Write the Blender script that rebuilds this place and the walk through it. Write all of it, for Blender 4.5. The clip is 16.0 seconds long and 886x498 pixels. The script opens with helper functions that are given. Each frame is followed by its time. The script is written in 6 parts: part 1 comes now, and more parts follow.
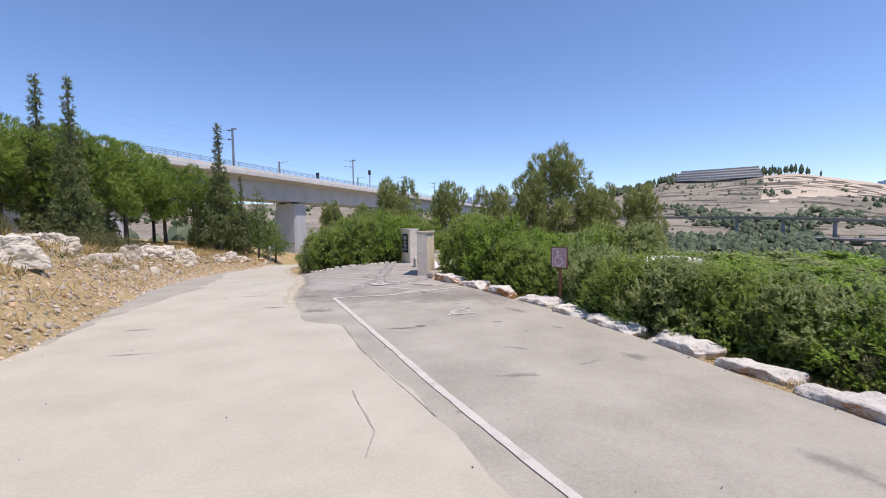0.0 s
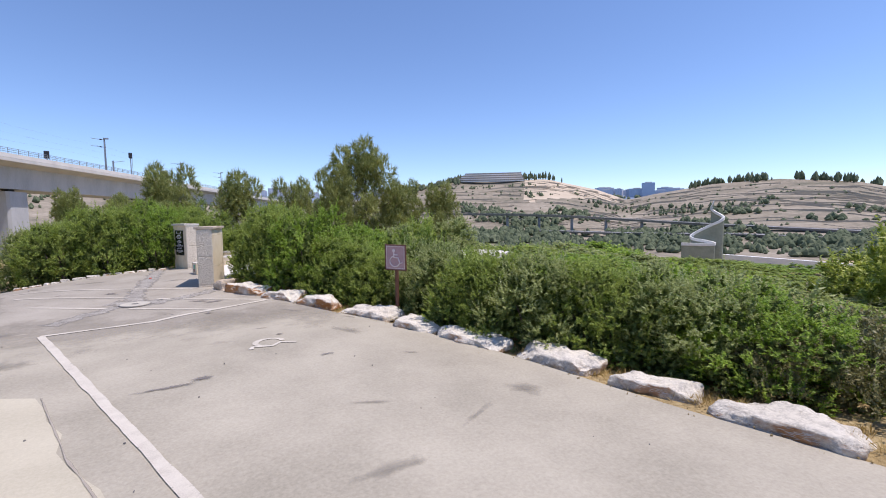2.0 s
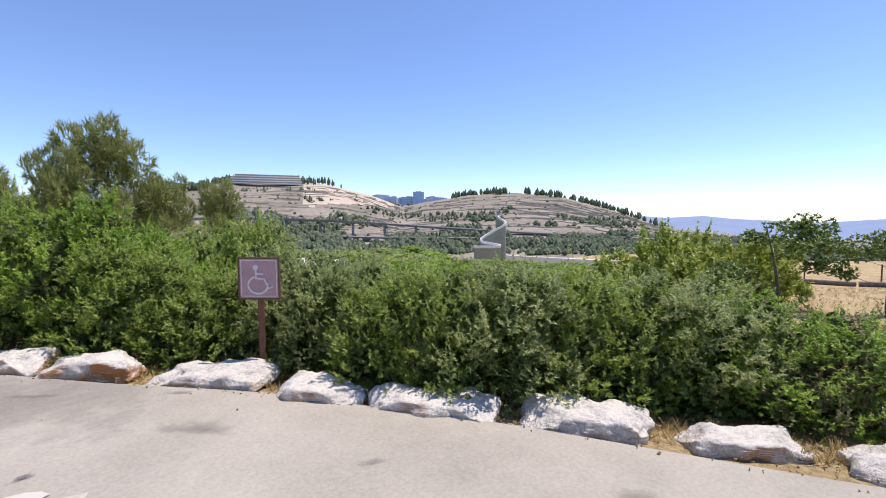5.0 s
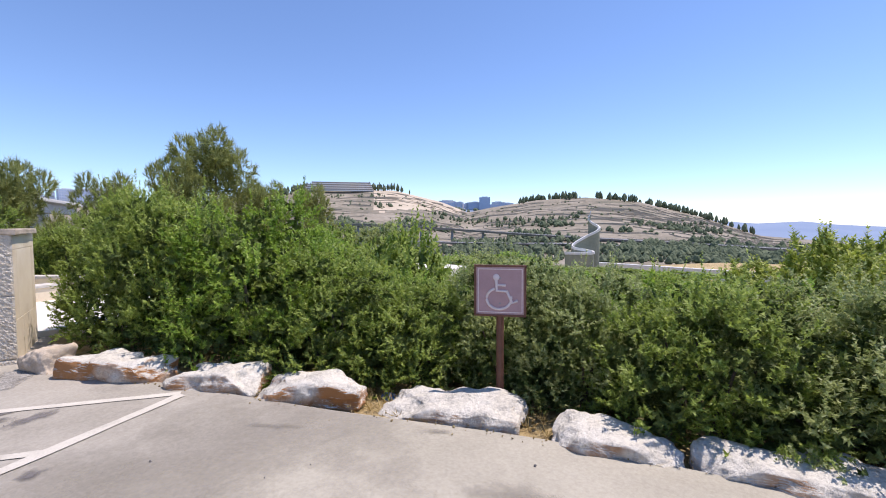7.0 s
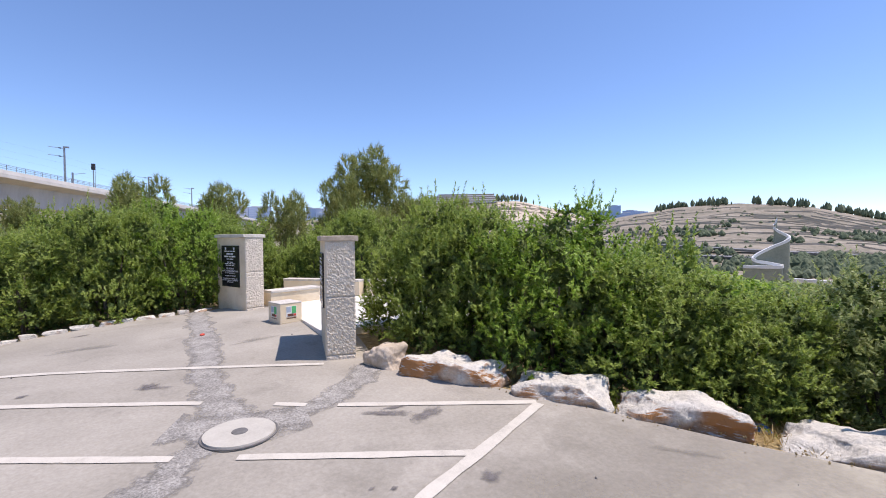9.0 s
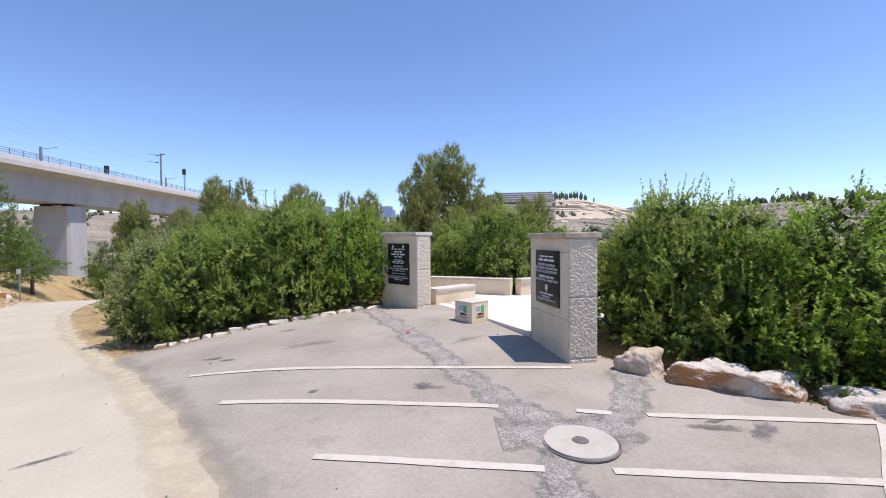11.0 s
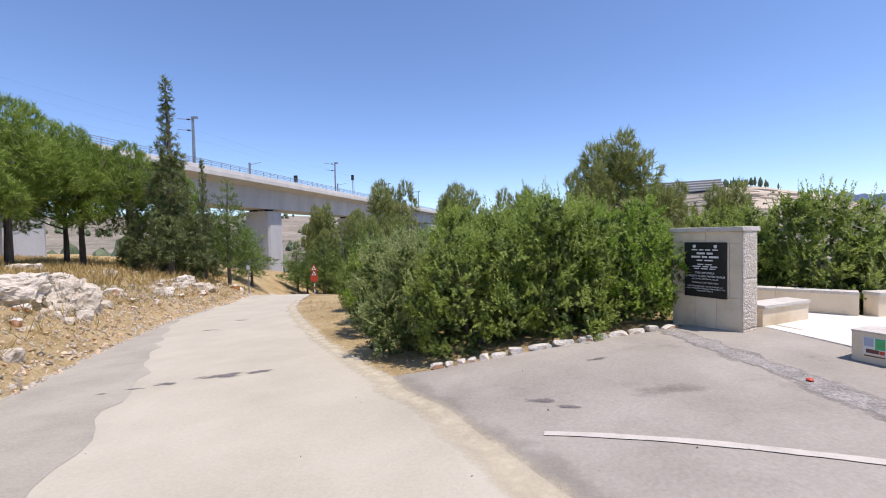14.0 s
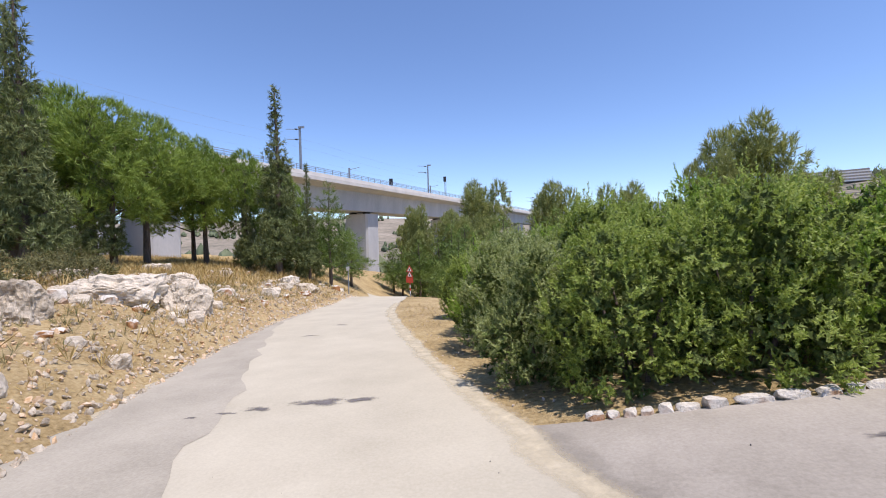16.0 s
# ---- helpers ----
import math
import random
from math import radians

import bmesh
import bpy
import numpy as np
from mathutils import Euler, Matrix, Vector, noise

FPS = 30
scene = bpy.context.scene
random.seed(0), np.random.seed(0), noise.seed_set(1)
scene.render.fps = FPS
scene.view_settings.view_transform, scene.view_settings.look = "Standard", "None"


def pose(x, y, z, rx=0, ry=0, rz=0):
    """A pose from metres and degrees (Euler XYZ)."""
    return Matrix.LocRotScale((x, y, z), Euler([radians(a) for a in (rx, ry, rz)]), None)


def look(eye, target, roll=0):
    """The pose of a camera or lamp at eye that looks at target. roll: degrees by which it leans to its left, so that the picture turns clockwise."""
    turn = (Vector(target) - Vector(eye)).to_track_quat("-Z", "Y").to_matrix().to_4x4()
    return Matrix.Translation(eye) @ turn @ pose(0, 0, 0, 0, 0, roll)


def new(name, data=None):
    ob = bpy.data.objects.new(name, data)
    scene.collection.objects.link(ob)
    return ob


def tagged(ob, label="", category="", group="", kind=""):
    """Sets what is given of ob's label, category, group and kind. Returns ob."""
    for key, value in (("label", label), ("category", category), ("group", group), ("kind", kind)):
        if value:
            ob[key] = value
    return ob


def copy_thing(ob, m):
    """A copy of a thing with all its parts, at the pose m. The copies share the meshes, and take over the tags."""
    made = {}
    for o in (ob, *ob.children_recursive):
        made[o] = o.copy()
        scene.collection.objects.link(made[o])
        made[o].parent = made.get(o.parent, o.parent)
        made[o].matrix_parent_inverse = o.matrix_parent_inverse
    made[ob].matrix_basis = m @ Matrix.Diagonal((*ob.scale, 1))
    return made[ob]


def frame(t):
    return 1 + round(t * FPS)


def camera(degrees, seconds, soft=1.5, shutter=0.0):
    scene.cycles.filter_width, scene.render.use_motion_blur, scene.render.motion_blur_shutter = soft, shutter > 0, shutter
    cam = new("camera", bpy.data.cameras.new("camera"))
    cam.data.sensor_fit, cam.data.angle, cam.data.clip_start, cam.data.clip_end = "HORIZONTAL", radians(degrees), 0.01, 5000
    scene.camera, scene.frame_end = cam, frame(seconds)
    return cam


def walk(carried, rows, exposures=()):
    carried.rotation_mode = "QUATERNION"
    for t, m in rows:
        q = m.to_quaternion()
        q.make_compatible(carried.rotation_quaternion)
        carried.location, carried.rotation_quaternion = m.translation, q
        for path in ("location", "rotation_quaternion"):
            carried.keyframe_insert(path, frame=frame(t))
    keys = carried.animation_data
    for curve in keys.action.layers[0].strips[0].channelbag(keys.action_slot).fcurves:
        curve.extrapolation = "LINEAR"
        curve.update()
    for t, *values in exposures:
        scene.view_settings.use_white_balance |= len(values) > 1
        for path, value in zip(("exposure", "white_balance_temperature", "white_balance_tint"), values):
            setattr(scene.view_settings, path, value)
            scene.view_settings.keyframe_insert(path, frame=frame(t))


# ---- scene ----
PATH = [
    (0, (-0.266, 1.911, 1.701), (-0.329, 3.907, 1.585), -1.0),
    (0.5, (-0.331, 2.494, 1.644), (-0.239, 4.488, 1.518), -0.8),
    (1, (-0.38, 3.093, 1.637), (-0.091, 5.067, 1.497), -0.8),
    (1.5, (-0.423, 3.661, 1.628), (0.117, 5.581, 1.488), -0.8),
    (2, (-0.388, 4.228, 1.627), (0.419, 6.052, 1.478), -0.8),
    (2.5, (-0.443, 4.754, 1.625), (0.615, 6.444, 1.476), -0.6),
    (3, (-0.441, 5.252, 1.535), (0.82, 6.799, 1.406), -0.4),
    (5.5, (-0.573, 7.975, 1.518), (1.013, 9.187, 1.38), -0.3),
    (6, (-0.67, 8.543, 1.494), (0.868, 9.815, 1.36), -0.1),
    (6.5, (-0.884, 9.03, 1.495), (0.595, 10.37, 1.365), -0.3),
    (7, (-1.103, 9.518, 1.483), (0.276, 10.963, 1.375), -0.2),
    (7.5, (-1.412, 9.964, 1.458), (-0.162, 11.523, 1.38), -0.0),
    (8, (-1.786, 10.355, 1.445), (-0.683, 12.022, 1.379), -0.1),
    (8.5, (-2.265, 10.717, 1.431), (-1.261, 12.446, 1.378), -0.1),
    (9, (-2.698, 10.999, 1.44), (-1.768, 12.769, 1.384), -0.4),
    (9.5, (-3.133, 11.286, 1.448), (-2.268, 13.089, 1.389), -0.5),
    (10, (-3.61, 11.532, 1.434), (-2.789, 13.355, 1.376), -0.5),
    (12.5, (-5.655, 13.137, 1.43), (-5.233, 15.091, 1.37), -0.7),
    (13, (-5.919, 13.501, 1.425), (-5.608, 15.476, 1.365), -0.9),
    (13.5, (-6.146, 13.839, 1.447), (-5.957, 15.829, 1.382), -1.1),
    (14, (-6.355, 14.167, 1.479), (-6.279, 16.164, 1.416), -1.2),
    (14.5, (-6.525, 14.566, 1.452), (-6.57, 16.564, 1.398), -1.1),
    (15, (-6.7, 14.885, 1.464), (-6.877, 16.876, 1.412), -1.2),
    (15.5, (-6.82, 15.248, 1.464), (-7.071, 17.231, 1.413), -1.3),
    (16, (-6.929, 15.582, 1.471), (-7.262, 17.554, 1.422), -1.5),
]
cam = camera(90.9, 16.0, soft=1.0)
walk(cam, [(t, look(eye, target, roll)) for t, eye, target, roll in PATH],
     exposures=[(0.0, 0.05, 6400, 20), (3.0, 0.15, 6400, 20), (6.0, 0.26, 6400, 20), (10.0, 0.22, 6400, 20), (13.5, 0.16, 6400, 20), (16.0, 0.22, 6400, 20)])

# ---- light ----
SUN_DIR = Vector((0.50, -0.26, 1.47)).normalized()
world = bpy.data.worlds.new("sky")
scene.world = world
world.use_nodes = True
wn = world.node_tree
sky = wn.nodes.new("ShaderNodeTexSky")
sky.sky_type = "NISHITA"
sky.sun_disc = False
sky.sun_elevation = math.asin(SUN_DIR.z)
sky.sun_rotation = math.atan2(SUN_DIR.x, SUN_DIR.y)
sky.altitude = 1200
sky.air_density, sky.dust_density, sky.ozone_density = 1.0, 0.0, 6.0
wn.links.new(sky.outputs[0], wn.nodes["Background"].inputs[0])
wn.nodes["Background"].inputs[1].default_value = 0.165
sun_data = bpy.data.lights.new("sun", "SUN")
sun_data.energy, sun_data.angle, sun_data.color = 4.4, radians(0.5), (1.0, 0.935, 0.84)
sun = new("sun", sun_data)
sun.matrix_world = look(SUN_DIR * 100, (0, 0, 0))
scene.view_settings.exposure = 0.0


# ---- materials ----
def mat(name, ramp, scale=4.0, rough=0.85, bump=0.2, fine=60.0, fine_mix=0.35, metal=0.0, detail=6, stretch=(1, 1, 1),
        island=0.0, rand=0.0, spec=0.4, bump_dist=0.02, translucent=0.0):
    """Procedural surface: a ramp over coarse noise, a finer noise over it, bump from both."""
    m = bpy.data.materials.new(name)
    m.use_nodes = True
    t = m.node_tree
    n, l = t.nodes, t.links
    bsdf = n["Principled BSDF"]
    geo = n.new("ShaderNodeNewGeometry")
    mp = n.new("ShaderNodeMapping")
    mp.inputs["Scale"].default_value = stretch
    l.new(geo.outputs["Position"], mp.inputs[0])
    a = n.new("ShaderNodeTexNoise")
    a.inputs["Scale"].default_value, a.inputs["Detail"].default_value = scale, detail
    a.inputs["Roughness"].default_value = 0.62
    b = n.new("ShaderNodeTexNoise")
    b.inputs["Scale"].default_value, b.inputs["Detail"].default_value, b.inputs["Roughness"].default_value = fine, 8, 0.68
    l.new(mp.outputs[0], a.inputs["Vector"])
    l.new(mp.outputs[0], b.inputs["Vector"])
    mx = n.new("ShaderNodeMix")
    mx.inputs[0].default_value = fine_mix
    l.new(a.outputs[0], mx.inputs[2])
    l.new(b.outputs[0], mx.inputs[3])
    fac = mx.outputs[0]
    if island or rand:
        src = geo.outputs["Random Per Island"] if island else n.new("ShaderNodeObjectInfo").outputs["Random"]
        ma = n.new("ShaderNodeMath")
        ma.operation = "MULTIPLY_ADD"
        l.new(src, ma.inputs[0])
        k = island or rand
        ma.inputs[1].default_value = k
        sub = n.new("ShaderNodeMath")
        sub.operation = "SUBTRACT"
        l.new(fac, sub.inputs[0])
        sub.inputs[1].default_value = k / 2
        l.new(sub.outputs[0], ma.inputs[2])
        fac = ma.outputs[0]
    cr = n.new("ShaderNodeValToRGB")
    e = cr.color_ramp.elements
    while len(e) < len(ramp):
        e.new(0.5)
    for i, (p, c) in enumerate(ramp):
        e[i].position, e[i].color = p, (*c, 1)
    l.new(fac, cr.inputs[0])
    l.new(cr.outputs[0], bsdf.inputs["Base Color"])
    bsdf.inputs["Roughness"].default_value = rough
    bsdf.inputs["Metallic"].default_value = metal
    bsdf.inputs["Specular IOR Level"].default_value = spec
    if bump:
        bp = n.new("ShaderNodeBump")
        bp.inputs["Strength"].default_value, bp.inputs["Distance"].default_value = bump, bump_dist
        l.new(mx.outputs[0], bp.inputs["Height"])
        l.new(bp.outputs[0], bsdf.inputs["Normal"])
    if translucent:
        tr = n.new("ShaderNodeBsdfTranslucent")
        l.new(cr.outputs[0], tr.inputs[0])
        ms = n.new("ShaderNodeMixShader")
        ms.inputs[0].default_value = translucent
        l.new(bsdf.outputs[0], ms.inputs[1])
        l.new(tr.outputs[0], ms.inputs[2])
        l.new(ms.outputs[0], n["Material Output"].inputs[0])
    return m


M_ROAD = mat("road_asphalt", [(0.26, (0.37, 0.336, 0.254)), (0.5, (0.472, 0.432, 0.332)), (0.72, (0.555, 0.512, 0.40))], 0.9, 0.9, 0.7, 34, 0.46, bump_dist=0.01)
M_LOT = mat("lot_asphalt", [(0.32, (0.268, 0.244, 0.191)), (0.5, (0.369, 0.336, 0.268)), (0.66, (0.447, 0.41, 0.329))], 0.8, 0.88, 0.7, 34, 0.45, bump_dist=0.01)
M_PATCH = mat("gravel_patch", [(0.36, (0.13, 0.12, 0.105)), (0.5, (0.30, 0.28, 0.25)), (0.62, (0.50, 0.47, 0.42))], 6, 0.95, 0.9, 55, 0.7, bump_dist=0.02)
M_EDGE = mat("dusty_edge", [(0.3, (0.50, 0.43, 0.29)), (0.5, (0.60, 0.53, 0.375)), (0.7, (0.67, 0.60, 0.45))], 2.5, 0.95, 0.3, 90, 0.45)
M_STAIN = mat("oil_stain", [(0.35, (0.10, 0.09, 0.085)), (0.65, (0.22, 0.2, 0.19))], 7, 0.7, 0.2, 90, 0.4, bump_dist=0.006)
M_CRACK = mat("crack_filler", [(0.3, (0.28, 0.246, 0.202)), (0.7, (0.381, 0.342, 0.291))], 9, 0.95, 0.3, 90, 0.4)
M_LINE = mat("line_paint", [(0.3, (0.38, 0.346, 0.29)), (0.48, (0.53, 0.49, 0.418)), (0.7, (0.62, 0.576, 0.497))], 6, 0.8, 0.25, 80, 0.45, bump_dist=0.006)
M_COVER = mat("cover_concrete", [(0.3, (0.37, 0.34, 0.29)), (0.5, (0.46, 0.43, 0.37)), (0.7, (0.53, 0.50, 0.43))], 6, 0.9, 0.4, 70, 0.5, bump_dist=0.01)
M_PLUG = mat("dark_plug", [(0.3, (0.1, 0.095, 0.09)), (0.7, (0.2, 0.19, 0.18))], 20, 0.8, 0.2)
M_PLAZA = mat("pale_paving", [(0.3, (0.62, 0.58, 0.51)), (0.7, (0.76, 0.72, 0.65))], 1.2, 0.85, 0.15, 90, 0.4)
M_LIME = mat("limestone_rough", [(0.28, (0.36, 0.32, 0.26)), (0.45, (0.58, 0.54, 0.47)), (0.7, (0.70, 0.665, 0.60))], 3.5, 0.9, 0.7, 26, 0.5, bump_dist=0.04)
M_SMOOTH = mat("limestone_sawn", [(0.3, (0.55, 0.44, 0.28)), (0.48, (0.73, 0.62, 0.45)), (0.7, (0.81, 0.715, 0.55))], 2.2, 0.8, 0.12, 70, 0.35, rand=0.12)
M_HEWN = mat("limestone_hewn", [(0.3, (0.493, 0.43, 0.338)), (0.5, (0.672, 0.6, 0.489)), (0.7, (0.777, 0.7, 0.592))], 14, 0.92, 1.0, 34, 0.5, bump_dist=0.05, rand=0.08)
M_DARKSTONE = mat("soiled_stone", [(0.3, (0.34, 0.28, 0.21)), (0.5, (0.5, 0.41, 0.31)), (0.7, (0.62, 0.55, 0.46))], 5, 0.92, 0.6, 30, 0.45, bump_dist=0.03)
M_BLACK = mat("black_granite", [(0.3, (0.012, 0.012, 0.014)), (0.7, (0.03, 0.03, 0.034))], 60, 0.22, 0.0, 200, 0.5)
M_TEXT = mat("engraved_paint", [(0.3, (0.62, 0.62, 0.6)), (0.7, (0.78, 0.78, 0.76))], 30, 0.7, 0.0)
M_SIGN = mat("faded_mauve", [(0.3, (0.36, 0.235, 0.25)), (0.7, (0.47, 0.32, 0.335))], 5, 0.6, 0.05, 50, 0.3)
M_SIGNW = mat("faded_white", [(0.3, (0.62, 0.53, 0.53)), (0.7, (0.76, 0.69, 0.69))], 14, 0.6, 0.0)
M_RUST = mat("brown_paint", [(0.3, (0.10, 0.045, 0.03)), (0.7, (0.19, 0.085, 0.055))], 10, 0.6, 0.15, 60, 0.4)
M_CONC = mat("concrete", [(0.3, (0.33, 0.34, 0.35)), (0.5, (0.43, 0.44, 0.45)), (0.7, (0.50, 0.51, 0.515))], 0.35, 0.85, 0.2, 6, 0.35, stretch=(1, 1, 0.35))
M_CONCP = mat("pale_concrete", [(0.3, (0.50, 0.48, 0.45)), (0.7, (0.64, 0.62, 0.58))], 0.5, 0.85, 0.1, 6, 0.3)
M_STEEL = mat("galvanised_steel", [(0.3, (0.22, 0.24, 0.26)), (0.7, (0.36, 0.38, 0.4))], 3, 0.5, 0.05, 30, 0.3, metal=0.6)
M_DARK = mat("dark_metal", [(0.3, (0.015, 0.015, 0.017)), (0.7, (0.04, 0.04, 0.045))], 5, 0.5, 0.0)
M_WHITE = mat("white_paint", [(0.3, (0.7, 0.7, 0.68)), (0.7, (0.82, 0.82, 0.8))], 4, 0.6, 0.0)
M_RED = mat("red_paint", [(0.3, (0.5, 0.05, 0.03)), (0.7, (0.66, 0.09, 0.05))], 8, 0.5, 0.0)
M_BLUE = mat("blue_plastic", [(0.3, (0.03, 0.12, 0.4)), (0.7, (0.1, 0.3, 0.6))], 20, 0.5, 0.2)
M_GREENP = mat("green_print", [(0.3, (0.05, 0.35, 0.12)), (0.7, (0.1, 0.5, 0.2))], 20, 0.5, 0.0)
M_BARK = mat("bark", [(0.3, (0.06, 0.045, 0.035)), (0.5, (0.13, 0.10, 0.08)), (0.7, (0.22, 0.18, 0.145))], 8, 0.95, 0.8, 40, 0.5, stretch=(1, 1, 0.25), bump_dist=0.04)
LEAFK = dict(rough=0.55, bump=0.0, fine=30, fine_mix=0.2, spec=0.45)
M_OCHRE = mat("ochre_rubble", [(0.26, (0.34, 0.17, 0.08)), (0.42, (0.54, 0.34, 0.17)), (0.55, (0.66, 0.53, 0.38)), (0.72, (0.74, 0.68, 0.58))], 4.5, 0.92, 0.8, 26, 0.45, bump_dist=0.03)
M_LEAF = mat("lentisk_leaf", [(0.2, (0.140, 0.190, 0.034)), (0.4, (0.258, 0.340, 0.058)), (0.58, (0.365, 0.455, 0.092)), (0.78, (0.47, 0.54, 0.165))], 2.2, island=0.4, translucent=0.5, **LEAFK)
M_LEAF2 = mat("grey_green_leaf", [(0.2, (0.165, 0.205, 0.060)), (0.4, (0.298, 0.352, 0.115)), (0.58, (0.415, 0.470, 0.175)), (0.78, (0.51, 0.55, 0.27))], 2.2, island=0.45, translucent=0.5, **LEAFK)
M_LEAF3 = mat("vivid_green_leaf", [(0.2, (0.118, 0.190, 0.020)), (0.4, (0.225, 0.350, 0.037)), (0.58, (0.332, 0.475, 0.064)), (0.78, (0.44, 0.55, 0.125))], 2.2, island=0.4, translucent=0.5, **LEAFK)
# Darker leaf green: the shade inside the shrubs is put into the colour.
M_INNER = mat("inner_leaf_shade", [(0.3, (0.10, 0.14, 0.03)), (0.7, (0.20, 0.27, 0.06))], 9, 0.95, 1.0, 40, 0.6, bump_dist=0.1)
M_PINE = mat("pine_needles", [(0.25, (0.115, 0.175, 0.027)), (0.5, (0.23, 0.325, 0.052)), (0.75, (0.36, 0.47, 0.095))], 0.5, island=0.45, translucent=0.35, **LEAFK)
M_PINEB = mat("bright_pine_needles", [(0.25, (0.075, 0.130, 0.02)), (0.5, (0.15, 0.225, 0.04)), (0.75, (0.25, 0.33, 0.08))], 0.5, island=0.45, translucent=0.25, **LEAFK)
M_PINEG = mat("grey_pine_needles", [(0.25, (0.15, 0.18, 0.05)), (0.5, (0.285, 0.325, 0.095)), (0.75, (0.42, 0.45, 0.165))], 0.5, island=0.45, translucent=0.35, **LEAFK)
M_CYP = mat("cypress_scales", [(0.25, (0.075, 0.100, 0.032)), (0.5, (0.155, 0.192, 0.062)), (0.75, (0.26, 0.295, 0.11))], 0.6, island=0.45, translucent=0.2, **LEAFK)
M_MIM = mat("yellow_green_leaf", [(0.25, (0.18, 0.235, 0.032)), (0.5, (0.34, 0.41, 0.06)), (0.75, (0.52, 0.56, 0.15))], 0.5, island=0.5, translucent=0.4, **LEAFK)
M_GRASS = mat("dry_grass", [(0.25, (0.28, 0.19, 0.06)), (0.5, (0.45, 0.33, 0.12)), (0.75, (0.6, 0.47, 0.22))], 0.8, island=0.4, translucent=0.25, **LEAFK)
M_WEED = mat("olive_weed", [(0.25, (0.08, 0.09, 0.03)), (0.5, (0.17, 0.17, 0.06)), (0.75, (0.3, 0.27, 0.11))], 0.8, island=0.4, translucent=0.25, **LEAFK)
M_FAR = mat("far_trees", [(0.25, (0.070, 0.095, 0.050)), (0.5, (0.110, 0.138, 0.075)), (0.75, (0.16, 0.185, 0.105))], 0.05, 0.9, 0.0, 0.5, 0.4, island=0.4)
M_DIRT = mat("dry_soil", [(0.34, (0.165, 0.115, 0.052)), (0.43, (0.325, 0.234, 0.105)), (0.53, (0.445, 0.333, 0.165)), (0.68, (0.58, 0.48, 0.285))], 0.7, 0.97, 1.0, 14, 0.6, detail=9, bump_dist=0.1)
M_HILL = mat("hillside", [(0.36, (0.105, 0.108, 0.072)), (0.44, (0.185, 0.165, 0.12)), (0.52, (0.265, 0.228, 0.172)), (0.66, (0.375, 0.33, 0.262))], 0.014, 0.97, 0.0, 0.15, 0.5, detail=10, stretch=(1, 1, 6))
M_CUT = mat("bare_cutting", [(0.3, (0.42, 0.345, 0.25)), (0.7, (0.56, 0.475, 0.365))], 0.02, 0.95, 0.0, 0.3, 0.35, stretch=(1, 1, 6))
# Haze over the far wooded ridges is put into this blue base colour.
M_MOUNT = mat("hazy_wooded_mountains", [(0.3, (0.18, 0.24, 0.35)), (0.7, (0.23, 0.29, 0.40))], 0.004, 1.0, 0.0, 0.03, 0.3)
M_BANKROCK = mat("grey_tan_limestone", [(0.28, (0.21, 0.165, 0.11)), (0.40, (0.47, 0.395, 0.29)), (0.52, (0.64, 0.565, 0.45)), (0.7, (0.74, 0.68, 0.57))], 3.0, 0.95, 1.0, 18, 0.5, bump_dist=0.08, rand=0.15)
# Blue glass paled in its base colour for haze over the far towers.
M_TOWER = mat("hazy_blue_glass", [(0.3, (0.33, 0.40, 0.50)), (0.7, (0.41, 0.48, 0.58))], 0.05, 0.4, 0.0)
M_BRIDGE = mat("bridge_concrete", [(0.3, (0.24, 0.245, 0.255)), (0.7, (0.33, 0.335, 0.345))], 0.1, 0.9, 0.0)


def worn(m, lo=0.35, hi=0.62, scale=7.0):
    """Lets a thin layer wear away: its cover follows the fade stored on the mesh and a noise."""
    t = m.node_tree
    n, l = t.nodes, t.links
    at = n.new("ShaderNodeAttribute")
    at.attribute_name = "fade"
    geo = n.new("ShaderNodeNewGeometry")
    nz = n.new("ShaderNodeTexNoise")
    nz.inputs["Scale"].default_value, nz.inputs["Detail"].default_value, nz.inputs["Roughness"].default_value = scale, 8, 0.7
    l.new(geo.outputs["Position"], nz.inputs["Vector"])
    ad = n.new("ShaderNodeMath")
    ad.operation = "MULTIPLY_ADD"
    l.new(nz.outputs[0], ad.inputs[0])
    ad.inputs[1].default_value = 1.3
    sb = n.new("ShaderNodeMath")
    sb.operation = "SUBTRACT"
    l.new(at.outputs["Fac"], sb.inputs[0])
    sb.inputs[1].default_value = 0.65
    l.new(sb.outputs[0], ad.inputs[2])
    mr = n.new("ShaderNodeMapRange")
    mr.inputs["From Min"].default_value, mr.inputs["From Max"].default_value = lo, hi
    l.new(ad.outputs[0], mr.inputs[0])
    l.new(mr.outputs[0], n["Principled BSDF"].inputs["Alpha"])
    return m


for m, lo, hi, sc in ((M_EDGE, 0.4, 1.3, 5), (M_STAIN, 0.25, 0.8, 8), (M_CRACK, 0.25, 0.5, 12), (M_LINE, 0.3, 0.55, 16), (M_PATCH, 0.25, 0.6, 9)):
    worn(m, lo, hi, sc)
M_NEWER = worn(mat("newer_asphalt", [(0.32, (0.243, 0.220, 0.180)), (0.5, (0.335, 0.304, 0.253)), (0.66, (0.415, 0.380, 0.322))], 0.9, 0.88, 0.7, 34, 0.45, bump_dist=0.01), 0.2, 0.9, 1.2)
M_SHADE = worn(mat("lot_repair", [(0.3, (0.20, 0.182, 0.15)), (0.7, (0.31, 0.285, 0.238))], 2.0, 0.88, 0.3, 130, 0.4), 0.35, 1.25, 3)


def fade_layer(me, values):
    a = me.attributes.new("fade", "FLOAT", "POINT")
    a.data.foreach_set("value", np.asarray(values, dtype=np.float32))


